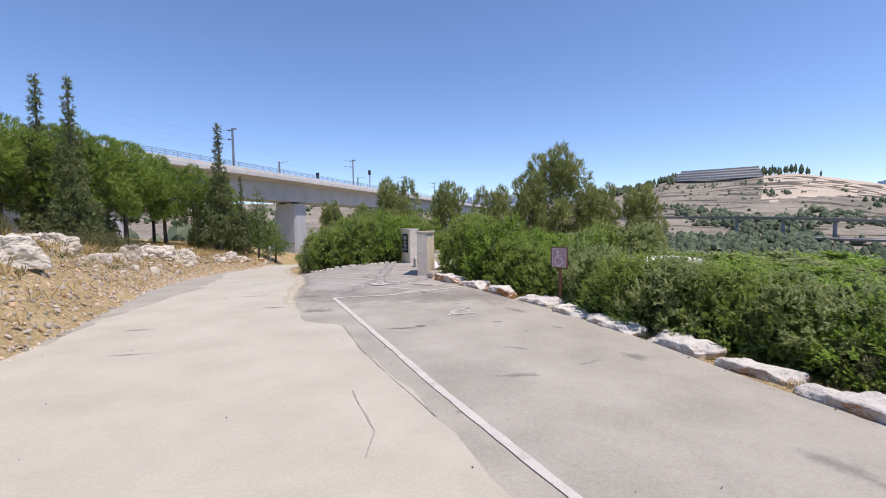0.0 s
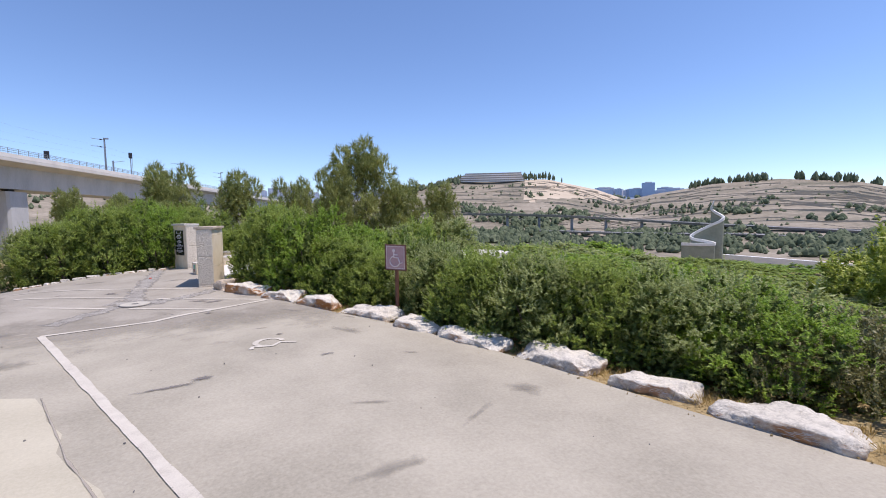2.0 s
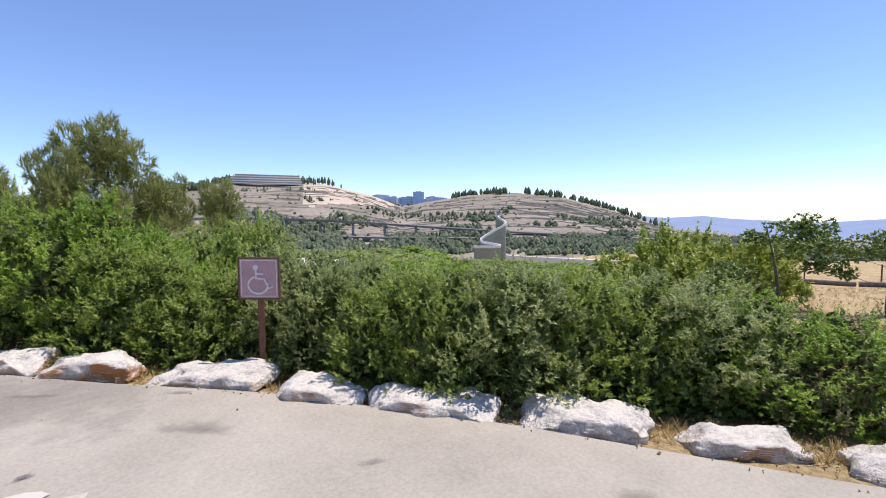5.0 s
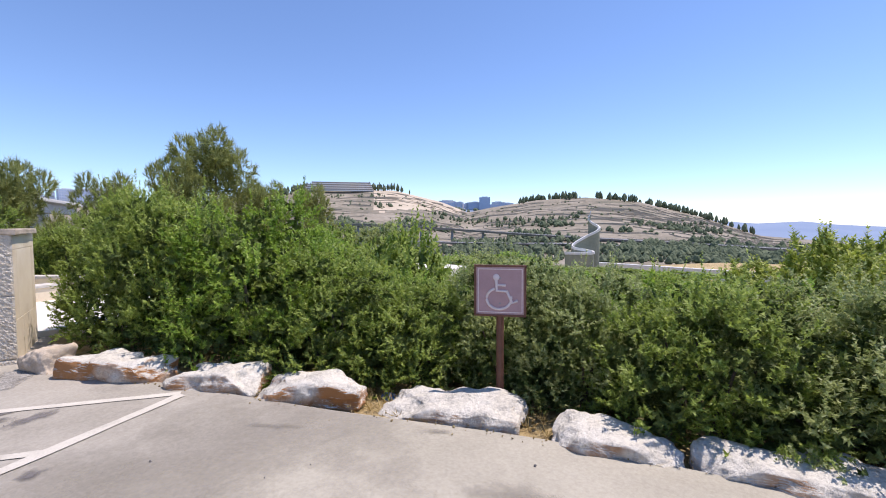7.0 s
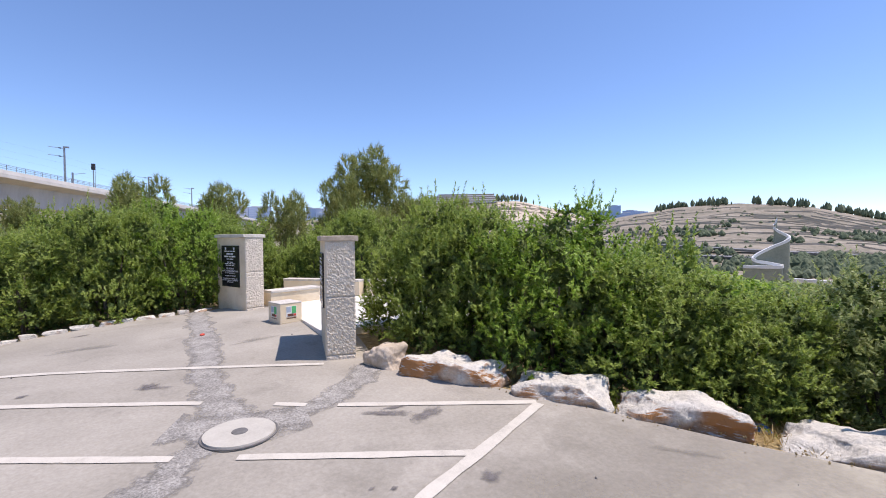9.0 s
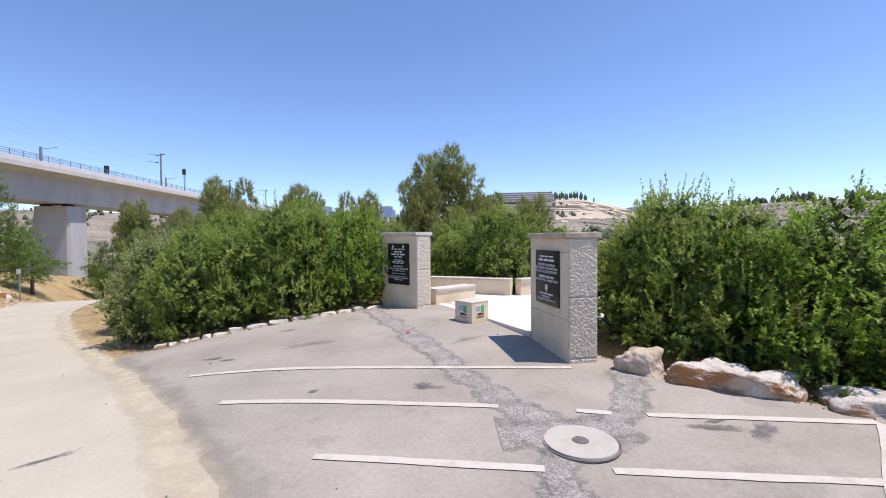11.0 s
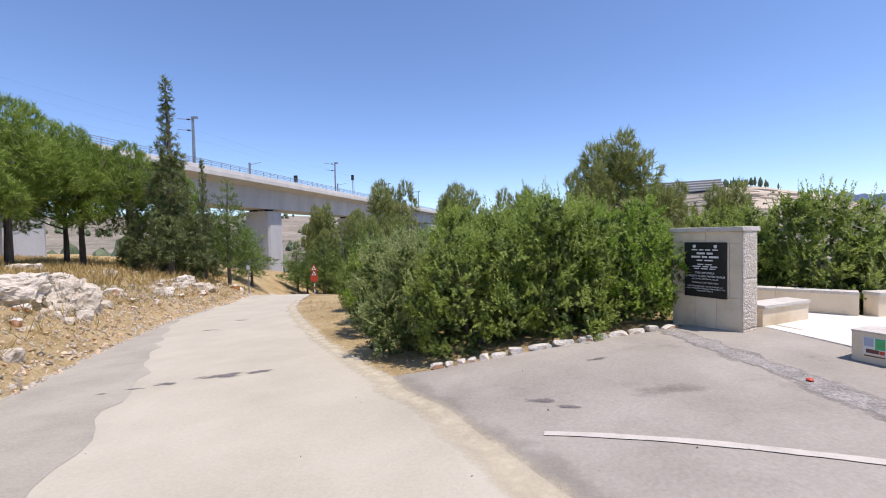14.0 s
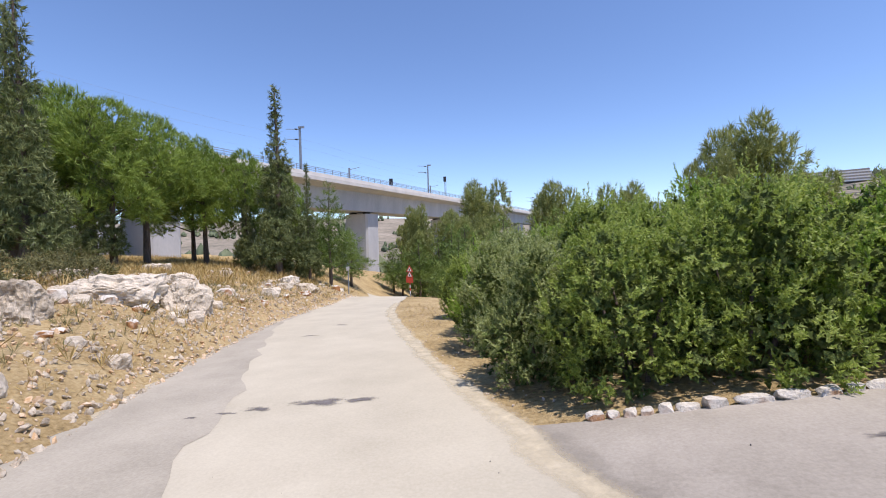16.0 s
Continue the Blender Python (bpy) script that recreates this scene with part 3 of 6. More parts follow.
floor_symbol("floor_wheelchair_mark", -0.2, 10.8, 0.34, -2.1, "worn white wheelchair mark painted on the asphalt")


def manhole(x, y):
    m = Matrix.Translation((x, y, lot_height(x, y) - 0.010))
    ob = tagged(empty("manhole_cover", m), "round pale concrete manhole cover with a dark centre", "manhole cover")
    bm = bmesh.new()
    bmesh.ops.create_cone(bm, cap_ends=True, segments=48, radius1=0.262, radius2=0.255, depth=0.03, matrix=Matrix.Translation((0, 0, 0.012)))
    part("lid", bm, M_COVER, ob)
    bm = bmesh.new()
    bmesh.ops.create_cone(bm, cap_ends=True, segments=24, radius1=0.06, radius2=0.056, depth=0.006, matrix=Matrix.Translation((0, 0, 0.029)))
    part("plug", bm, M_PLUG, ob, "dark steel plug")
    part("rim", tube([(0.27 * math.cos(a), 0.27 * math.sin(a), 0.012) for a in np.linspace(0, math.tau, 41)], 0.008, 6), M_PLUG, ob, "dark steel rim")


manhole(-2.55, 14.64)


# ---- boulders and stones ----
def boulder_mesh(seed, sx, sy, sz, sub=5, rough=0.16, cut=0.62, smooth=False):
    """A broken block: a rounded box with planes chopped off and rough faces. Rests on z = 0."""
    rnd = random.Random(seed)
    bm = bmesh.new()
    bmesh.ops.create_icosphere(bm, subdivisions=sub, radius=1)
    planes = [(Vector((rnd.uniform(-1, 1), rnd.uniform(-1, 1), rnd.uniform(-0.5, 0.9))).normalized(), rnd.uniform(0.72, 0.95)) for _ in range(9)]
    planes += [(Vector((0, 0, 1)), 0.72), (Vector((0, -1, 0.15)).normalized(), 0.8), (Vector((0, 1, 0.1)).normalized(), 0.8), (Vector((1, 0, 0.1)).normalized(), 0.88), (Vector((-1, 0.1, 0)).normalized(), 0.88)]
    o = Vector((seed * 3.1, seed * 1.7, 0))
    for v in bm.verts:
        p = v.co.normalized()
        q = Vector([math.copysign(abs(c) ** cut, c) for c in p])
        q = q / max(abs(c) for c in q) * 0.94 * max(0.6, p.length)
        for nrm, d in planes:
            k = q.dot(nrm) - d
            if k > 0:
                q -= nrm * k
        w = Vector((q.x * sx, q.y * sy, q.z * sz)) * 2.2
        ridge = noise.fractal(w + o, 0.9, 2.1, 5) * rough + 0.5 * rough * (0.5 - abs(noise.noise(w * 2.3 + o))) + 0.12 * rough * noise.noise(w * 7.1 + o)
        q += p * ridge
        v.co = Vector((q.x * sx / 2, q.y * sy / 2, (q.z * 0.62 + 0.5) * sz))
    me = bpy.data.meshes.new("boulder")
    for f in bm.faces:
        f.smooth = smooth
    bm.to_mesh(me)
    bm.free()
    me.materials.append(M_ROCK)
    return me


def slab_mesh(seed, sx, sy, sz):
    """A quarried slab: flat uneven top, chipped corners, ragged outline. Rests on z = 0."""
    rnd = random.Random(seed * 7 + 1)
    bm = bmesh.new()
    bmesh.ops.create_icosphere(bm, subdivisions=5, radius=1)
    chips = [(Vector((rnd.uniform(-1, 1), rnd.uniform(-1, 1), rnd.uniform(0.0, 0.9))).normalized(), rnd.uniform(1.26, 1.55)) for _ in range(14)]
    chips += [(Vector((s, rnd.uniform(-0.5, 0.5), 0.35)).normalized(), rnd.uniform(0.86, 1.0)) for s in (-1, 1)]
    o = Vector((seed * 3.1, seed * 1.7, 0))
    tilt, skew = rnd.uniform(-0.14, 0.14), rnd.uniform(-0.14, 0.14)
    for v in bm.verts:
        p = v.co.normalized()
        q = p / (abs(p.x) ** 12 + abs(p.y) ** 12 + abs(p.z) ** 12) ** (1 / 12)
        for nrm, d in chips:
            k = q.dot(nrm) - d
            if k > 0:
                q -= nrm * k
        w = Vector((q.x * sx * 0.5, q.y * sy * 0.5, q.z * sz * 0.5))
        big = noise.fractal(w * 2.6 + o, 1.0, 2.0, 3)
        rim = noise.noise(w * 6.5 + o * 1.3)
        fine = noise.fractal(w * 17 + o, 0.8, 2.1, 3)
        side = Vector((p.x, p.y, 0)) * (0.07 * big + 0.045 * rim + 0.012 * fine)
        up = (0.045 * big + 0.018 * rim + 0.009 * fine) * (1 if p.z > 0 else 0)
        k = 1 - 0.06 * max(0, q.z)
        w = Vector((w.x * k, w.y * k, w.z)) + side
        v.co = Vector((w.x + skew * w.y, w.y, w.z + sz / 2 + up + tilt * 0.3 * w.x * (1 if p.z > 0 else 0)))
    me = bpy.data.meshes.new("boulder")
    for f in bm.faces:
        f.smooth = True
    bm.to_mesh(me)
    bm.free()
    me.materials.append(M_ROCK)
    return me


def kerb_stone(x0, y0, x1, y1, depth, height, seed, label, back=0.0, material=None):
    d = Vector((x1 - x0, y1 - y0))
    L = d.length
    n = Vector((-d.y, d.x)).normalized()
    if n.x < 0:
        n = -n
    cx, cy = (x0 + x1) / 2 + n.x * (depth / 2 + back), (y0 + y1) / 2 + n.y * (depth / 2 + back)
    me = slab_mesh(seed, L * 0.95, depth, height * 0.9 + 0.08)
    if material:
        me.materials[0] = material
    ob = put_mesh("kerb_boulder", me)
    ob.matrix_basis = Matrix.Translation((cx, cy, lot_height(cx, cy) - 0.08)) @ Matrix.Rotation(math.atan2(d.y, d.x), 4, "Z")
    tagged(ob, label, "boulder", "boulders along the parking edge")


W, O = "white rough limestone boulder edging the asphalt", "limestone boulder with a white top and rusty ochre face"
for i, (a, b, c, d, dep, h, lab, m) in enumerate([
        (-1.24, 15.78, -1.0, 15.42, 0.30, 0.24, "upright soiled brown stone beside the gate pillar", M_DARKSTONE), (-0.98, 15.30, -0.26, 14.46, 0.42, 0.20, O, M_ORANGE),
        (-0.22, 14.36, 0.35, 13.66, 0.50, 0.16, W, None), (0.33, 13.60, 1.0, 12.80, 0.46, 0.18, O, M_ORANGE),
        (1.04, 12.66, 1.72, 11.52, 0.58, 0.12, O, None), (1.68, 11.34, 2.07, 10.46, 0.45, 0.11, W, None),
        (2.11, 10.38, 2.62, 9.26, 0.46, 0.13, W, None), (2.74, 9.14, 3.16, 8.10, 0.54, 0.13, W, None),
        (3.16, 7.86, 3.70, 7.06, 0.42, 0.10, O, None),
        (3.52, 6.92, 3.78, 5.80, 0.58, 0.12, "long flat white limestone boulder edging the asphalt", None), (3.70, 5.66, 4.0, 4.9, 0.45, 0.16, O, M_ORANGE),
        (4.02, 4.75, 4.35, 3.6, 0.5, 0.15, W, None)]):
    kerb_stone(a, b, c, d, dep, h, i + 3, lab, material=m)

# low row of small white stones along the hedge bed
rr = random.Random(5)
px, k = -6.35, 0
while px < -2.85:
    w = rr.uniform(0.2, 0.34)
    if px < -5.7:
        w = rr.uniform(0.12, 0.2)
    x0, x1 = px, px + w
    y0, y1 = row_y(x0), row_y(x1)
    me = boulder_mesh(60 + k % 7, w * 1.05, 0.15, rr.uniform(0.08, 0.11), 3, 0.10)
    ob = put_mesh("edging_stone", me)
    mx, my = (x0 + x1) / 2, (y0 + y1) / 2 + 0.08
    ob.matrix_basis = Matrix.Translation((mx, my, lot_height(mx, my) - 0.035)) @ Matrix.Rotation(math.atan2(y1 - y0, x1 - x0) + rr.uniform(-0.1, 0.1), 4, "Z")
    tagged(ob, "small white limestone block edging the hedge bed", "edging stone", "edging stones along the hedge")
    px += w + rr.uniform(0.005, 0.03)
    k += 1


def bank_rock(x, y, sx, sy, sz, seed, turn, sink=0.25, label="weathered grey-white limestone outcrop on the dry bank", tint=None):
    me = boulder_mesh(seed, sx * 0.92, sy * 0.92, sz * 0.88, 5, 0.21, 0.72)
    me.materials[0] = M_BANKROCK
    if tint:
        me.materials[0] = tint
    ob = put_mesh("bank_boulder", me)
    ob.matrix_basis = Matrix.Translation((x, y, land(x, y) - sink * sz)) @ Matrix.Rotation(turn, 4, "Z")
    tagged(ob, label, "boulder", "boulders on the bank")


for i, (x, y, a, b, c, t) in enumerate([(-15.4, 21.6, 1.0, 0.9, 0.95, 0.5), (-16.4, 24.6, 2.2, 1.3, 1.0, 0.4), (-15.5, 25.7, 1.4, 1.1, 1.15, 1.2), (-16.3, 26.6, 1.5, 1.0, 0.8, 0.2), (-18.9, 25.6, 1.4, 0.9, 0.75, 0.6), (-16.3, 23.2, 0.75, 0.6, 0.5, 1.9),
                                        (-20.8, 34.6, 0.9, 0.7, 0.5, 2.2), (-17.1, 32.4, 0.8, 0.6, 0.5, 0.4), (-17.6, 34.3, 0.9, 0.7, 0.5, 1.0), (-17.0, 35.3, 1.1, 0.8, 0.6, 0.1), (-18.3, 35.9, 1.2, 0.8, 0.6, 1.4), (-12.7, 19.4, 0.5, 0.4, 0.35, 2.4),
                                        (-13.0, 21.3, 0.35, 0.3, 0.3, 0.5), (-9.9, 10.9, 1.4, 1.0, 0.75, 0.9), (-7.9, 8.6, 0.6, 0.6, 0.5, 1.8), (-15.2, 17.6, 1.7, 1.3, 1.15, 0.7), (-12.6, 16.5, 0.8, 0.6, 0.5, 0.3), (-14.3, 19.3, 0.8, 0.6, 0.5, 1.3), (-19.4, 30.0, 1.3, 0.9, 0.6, 1.1), (-24.0, 34.0, 1.4, 1.0, 0.7, 0.4)]):
    bank_rock(x, y, a, b, c, 20 + i, t)
rr = random.Random(9)
small = [boulder_mesh(90 + i, 1, 0.8, 0.6, 2, 0.22, 0.7) for i in range(6)]
for me in small[:3]:
    me.materials[0] = M_BANKROCK
for me in small[3:5]:
    me.materials[0] = M_ORANGE
n = 0
while n < 290:
    y = rr.uniform(5, 40)
    dl = rr.uniform(0.2, 1) ** 1.4 * 9
    x = road_left(y) - dl
    s = rr.uniform(0.09, 0.28) if rr.random() < 0.72 else rr.uniform(0.3, 0.6)
    ob = put_mesh("loose_stone", small[rr.randrange(6)])
    ob.matrix_basis = Matrix.LocRotScale((x, y, land(x, y) - 0.1 * s), Euler((rr.uniform(-0.3, 0.3), rr.uniform(-0.3, 0.3), rr.uniform(0, 6))), (s, s, s * rr.uniform(0.7, 1.1)))
    tagged(ob, "loose pale limestone rock on the dry bank", "stone", "stones on the bank")
    n += 1


# ---- gate pillars, sign, cube, planters ----
def text_mesh(name, body, size, material, m, parent, align="CENTER"):
    cu = bpy.data.curves.new(name, "FONT")
    cu.body, cu.size, cu.align_x, cu.extrude = body, size, align, 0.001
    tmp = bpy.data.objects.new(name, cu)
    me = bpy.data.meshes.new_from_object(tmp)
    bpy.data.objects.remove(tmp)
    me.materials.clear()
    me.materials.append(material)
    ob = put_mesh(name, me, parent)
    ob.matrix_basis = m
    return ob


def pillar(ax, ay, face_dir, face_len, deep, height, lines, label, crests, low_crest, tall):
    """A gate pillar. Local x runs along the plaque face from its lit corner, local y into the stone."""
    f = Vector((*face_dir, 0)).normalized()
    up = Vector((0, 0, 1))
    y = up.cross(f)
    m = Matrix.Identity(4)
    for i, c in enumerate((f, y, up)):
        m.col[i][:3] = c
    base = min(lot_height(ax, ay), lot_height(ax + f.x * face_len, ay + f.y * face_len)) - 0.03
    m.translation = (ax, ay, base)
    ob = tagged(empty("gate_pillar", m), label, "pillar", "gate pillars")
    s = 1 if y.dot(Vector((1, 0, 0))) > 0 else -1
    L, D, Hh = face_len, deep * s, height
    part("core", box((L - 0.07, abs(D) - 0.07, Hh - 0.08), (L / 2, D / 2, Hh / 2 - 0.04)), M_SMOOTH, ob)
    jt = 0.004
    # sawn slabs on the plaque face
    top0, low0 = Hh - 0.05 - 0.16, Hh * 0.34
    slabs = [(0, 0.5 * L, top0, Hh - 0.05), (0.5 * L, L, top0, Hh - 0.05), (0, 0.16 * L, low0, top0), (0.84 * L, L, low0, top0), (0.16 * L, 0.84 * L, low0, top0),
             (0, 0.34 * L, 0, low0), (0.34 * L, 0.66 * L, 0, low0), (0.66 * L, L, 0, low0)]
    for a, b, c, d in slabs:
        part("slab", box((b - a - jt, 0.05, d - c - jt), ((a + b) / 2, 0.025 * s, (c + d) / 2), 0.003), M_SMOOTH, ob)
        part("slab", box((b - a - jt, 0.05, d - c - jt), ((a + b) / 2, D - 0.025 * s, (c + d) / 2), 0.003), M_SMOOTH, ob)
    # rough-hewn blocks on the ends
    cuts = [0.0, 0.08, Hh * 0.52, Hh - 0.05]
    for xs in (-0.018, L + 0.018 - 0.06):
        for c, d in zip(cuts, cuts[1:]):
            bm = bmesh.new()
            bmesh.ops.create_grid(bm, x_segments=22, y_segments=max(3, int((d - c) / 0.017)), size=0.5)
            for v in bm.verts:
                q = Vector((0, v.co.x * (abs(D) - jt), v.co.y * (d - c - jt)))
                edge = max(abs(v.co.x), abs(v.co.y)) > 0.49
                k = 0 if edge else 0.008 + 0.009 * noise.noise(Vector((q.y, q.z + c, xs)) * 48)
                v.co = Vector(((xs if xs < 0 else xs + 0.06) + (-k if xs < 0 else k), D / 2 + q.y, (c + d) / 2 + q.z))
            geo = bmesh.ops.extrude_face_region(bm, geom=bm.faces[:])
            for v in [g for g in geo["geom"] if isinstance(g, bmesh.types.BMVert)]:
                v.co.x += 0.06 if xs < 0 else -0.06
            bmesh.ops.recalc_face_normals(bm, faces=bm.faces[:])
            part("hewn_block", bm, M_HEWN, ob, "rough-hewn pale stone")
    bm = box((L + 0.08, abs(D) + 0.08, 0.06), (L / 2, D / 2, Hh - 0.02), 0.008)
    bmesh.ops.subdivide_edges(bm, edges=[e for e in bm.edges if e.calc_length() > 0.2], cuts=7, use_grid_fill=True)
    for v in bm.verts:
        v.co += Vector((noise.noise(v.co * 11), noise.noise(v.co * 11 + Vector((5, 0, 0))), 0.5 * noise.noise(v.co * 9))) * 0.012
    part("cap", bm, M_DARKSTONE if low_crest else M_LIME, ob, "rough weathered stone cap")
    # plaque
    pw, ph = 0.62 * L, Hh * tall
    fit = tall / 0.52
    pz = Hh - 0.2 - ph / 2
    pl = part("plaque", box((pw, 0.024, ph), (L / 2, -0.010 * s, pz), 0.003), M_BLACK, ob, "polished black granite plaque")
    # text faces outward: local -y when the stone lies towards +y
    if s > 0:
        tm = lambda z: Matrix.Translation((L / 2, -0.0228, z)) @ Matrix.Rotation(radians(90), 4, "X")
    else:
        tm = lambda z: Matrix.Translation((L / 2, 0.0228, z)) @ Matrix.Rotation(radians(180), 4, "Z") @ Matrix.Rotation(radians(90), 4, "X")
    z = pz + ph / 2
    for kind, val, size, gap in lines:
        size, gap = size * fit, gap * fit
        z -= gap + size * 0.8
        if kind == "t":
            o = text_mesh("lettering", val, size, M_TEXT, tm(z) , pl)
            w = max(v.co.x for v in o.data.vertices) - min(v.co.x for v in o.data.vertices)
            if w > pw * 0.94:
                o.data.transform(Matrix.Scale(pw * 0.94 / w, 4, (1, 0, 0)))
        else:
            bm = bmesh.new()
            total, x = sum(val), 0
            gapw = 0.025
            full = total * pw + gapw * (len(val) - 1)
            x = -full / 2
            for w in val:
                box((w * pw, size * 0.62, 0.002), (x + w * pw / 2, size * 0.32, 0), bm=bm)
                x += w * pw + gapw
            o = part("lettering", bm, M_TEXT, pl, "unreadable white engraved line")
            o.matrix_basis = tm(z)
    for cxx, cz, cs in crests:
        o = part("crest", prism([(-0.5 * cs, 0.6 * cs), (0.5 * cs, 0.6 * cs), (0.5 * cs, -0.1 * cs), (0, -0.6 * cs), (-0.5 * cs, -0.1 * cs)], 0.002), M_TEXT, pl, "small pale crest")
        o.matrix_basis = tm(pz + cz * ph) @ Matrix.Rotation(radians(-90), 4, "X") @ Matrix.Translation((cxx * pw, 0, 0))
    return ob


pillar(-2.20, 19.76, (-0.46, 0.888), 0.94, 0.36, 1.44,
       [("b", (0.14, 0.1, 0.12, 0.14), 0.026, 0.09), ("b", (0.2, 0.14), 0.042, 0.02), ("b", (0.22, 0.12, 0.22), 0.042, 0.014), ("b", (0.14, 0.2), 0.028, 0.02),
        ("b", (0.14, 0.16), 0.024, 0.035), ("b", (0.2, 0.14, 0.16), 0.024, 0.01), ("b", (0.12, 0.16, 0.14), 0.024, 0.01),
        ("t", "THE BRONKA", 0.042, 0.03), ("t", "STAVSKY RABIN WEINTRAUB", 0.042, 0.012), ("t", "9/11 LIVING MEMORIAL PLAZA", 0.026, 0.012), ("t", "TOLERANCE, NOT TERRORISM", 0.026, 0.03),
        ("t", "COMMEMORATING THE VICTIMS OF 9/11", 0.026, 0.03), ("t", "AND DEMONSTRATING A COMMITMENT TO", 0.026, 0.01), ("t", "HOPE AND PEACE", 0.026, 0.01)],
       "pale limestone gate pillar with an engraved black plaque", [(-0.25, 0.42, 0.045), (0.25, 0.42, 0.045)], False, 0.54)
pillar(-1.56, 16.12, (0.163, 0.987), 1.04, 0.345, 1.47,
       [("b", (0.18, 0.16, 0.16), 0.034, 0.07), ("b", (0.2, 0.2, 0.2), 0.05, 0.015), ("t", "CONCEPT AND DESIGN", 0.05, 0.03), ("t", "OF MEMORIAL BY THE ARTIST AND", 0.048, 0.008), ("t", "SCULPTOR ELIEZER WEISHOFF", 0.05, 0.008),
        ("b", (0.26, 0.16, 0.14), 0.046, 0.035), ("t", "LANDSCAPE ARC. - YECHIEL COHEN", 0.048, 0.01), ("b", (0.16, 0.12, 0.22), 0.036, 0.16), ("t", "ENDORSED BY", 0.042, 0.01), ("t", "THE JERUSALEM MUNICIPALITY", 0.042, 0.008)],
       "weathered limestone gate pillar with a large black plaque", [(0.0, -0.2, 0.075)], True, 0.45)


def wheelchair_sign():
    a, b = Vector((1.975, 12.31, 0)), Vector((2.255, 11.912, 0))
    d = (b - a).normalized()
    mid = (a + b) / 2
    m = Matrix.Identity(4)
    m.col[0][:3], m.col[1][:3], m.col[2][:3] = d, Vector((0, 0, 1)).cross(d), (0, 0, 1)
    gz = land(mid.x, mid.y) - 0.03
    m.translation = (mid.x, mid.y, gz)
    ob = tagged(empty("wheelchair_sign", m), "faded mauve wheelchair parking sign on a brown post", "sign")
    c = 0.865 - gz
    part("board", box((0.46, 0.014, 0.46), (0, 0, c), 0.003), M_SIGN, ob)
    for n_, s_, p_ in (((0.49), (0.02), (0, 0.235)), (0.49, 0.02, (0, -0.235))):
        part("frame_bar", box((n_, 0.03, s_), (0, 0, c + p_[1]), 0.004), M_RUST, ob, "dark brown frame")
    for x in (-0.235, 0.235):
        part("frame_bar", box((0.02, 0.03, 0.45), (x, 0, c), 0.004), M_RUST, ob, "dark brown frame")
    for zz in (0.205, -0.205):
        part("border_line", box((0.42, 0.003, 0.008), (0, -0.0085, c + zz)), M_SIGNW, ob)
    for x in (-0.206, 0.206):
        part("border_line", box((0.008, 0.003, 0.402), (x, -0.0085, c)), M_SIGNW, ob)
    part("post", tube([(0.0, 0.03, -0.1), (0.0, 0.03, c - 0.1), (0, 0.03, c + 0.2)], 0.036, 10), M_RUST, ob, "rusty brown post")
    for zz in (0.12, -0.12):
        part("bolt", tube([(0, -0.006, c + zz), (0, -0.012, c + zz)], 0.008, 8), M_STEEL, ob)
    sym = part("wheelchair_symbol", tube([(0.115 * math.cos(t) - 0.01, -0.0095, c - 0.075 + 0.1 * math.sin(t)) for t in np.linspace(radians(110), radians(375), 22)], 0.0125, 6), M_SIGNW, ob, "faded white wheelchair symbol")
    part("back", tube([(-0.035, -0.0095, c + 0.1), (-0.03, -0.0095, c), (0.065, -0.0095, c - 0.005), (0.115, -0.0095, c - 0.115), (0.165, -0.0095, c - 0.09)], 0.014, 6), M_SIGNW, sym)
    part("arm", tube([(-0.03, -0.0095, c + 0.055), (0.055, -0.0095, c + 0.05)], 0.011, 6), M_SIGNW, sym)
    bm = bmesh.new()
    bmesh.ops.create_uvsphere(bm, u_segments=14, v_segments=8, radius=0.032)
    bmesh.ops.transform(bm, matrix=Matrix.Translation((-0.036, -0.0095, c + 0.128)) @ Matrix.Diagonal((1, 0.3, 1, 1)), verts=bm.verts)
    part("head", bm, M_SIGNW, sym)


wheelchair_sign()


def stone_cube():
    x, y = -1.695, 18.42
    m = Matrix.Translation((x, y, lot_height(x, y) - 0.01)) @ Matrix.Rotation(radians(21), 4, "Z")
    ob = tagged(empty("stone_cube", m), "low pale stone cube with coloured emblems on its faces", "stone block")
    part("block", box((0.375, 0.375, 0.31), (0, 0, 0.155), 0.01), M_SMOOTH, ob)
    part("lid", box((0.383, 0.383, 0.02), (0, 0, 0.318), 0.006), M_LIME, ob)
    for r in (0, 90, 270):
        rot = Matrix.Rotation(radians(r), 3, "Z")
        q = part("emblem", box((0.18, 0.006, 0.17), rot @ Vector((0, -0.1885, 0.185)), 0.001, rot=rot), M_WHITE, ob, "square printed emblem")
        for (u, w, sx, sz, mt) in ((-0.045, 0.035, 0.075, 0.085, M_TOWER), (0.045, 0.025, 0.075, 0.11, M_GREENP), (-0.015, -0.055, 0.1, 0.04, M_RUST), (0.06, -0.058, 0.04, 0.035, M_RED)):
            part("colour_field", box((sx, 0.003, sz), rot @ Vector((u, -0.1925, 0.185 + w)), rot=rot), mt, q)
        part("caption", box((0.16, 0.003, 0.012), rot @ Vector((0, -0.1885, 0.08)), rot=rot), M_RUST, q)


stone_cube()


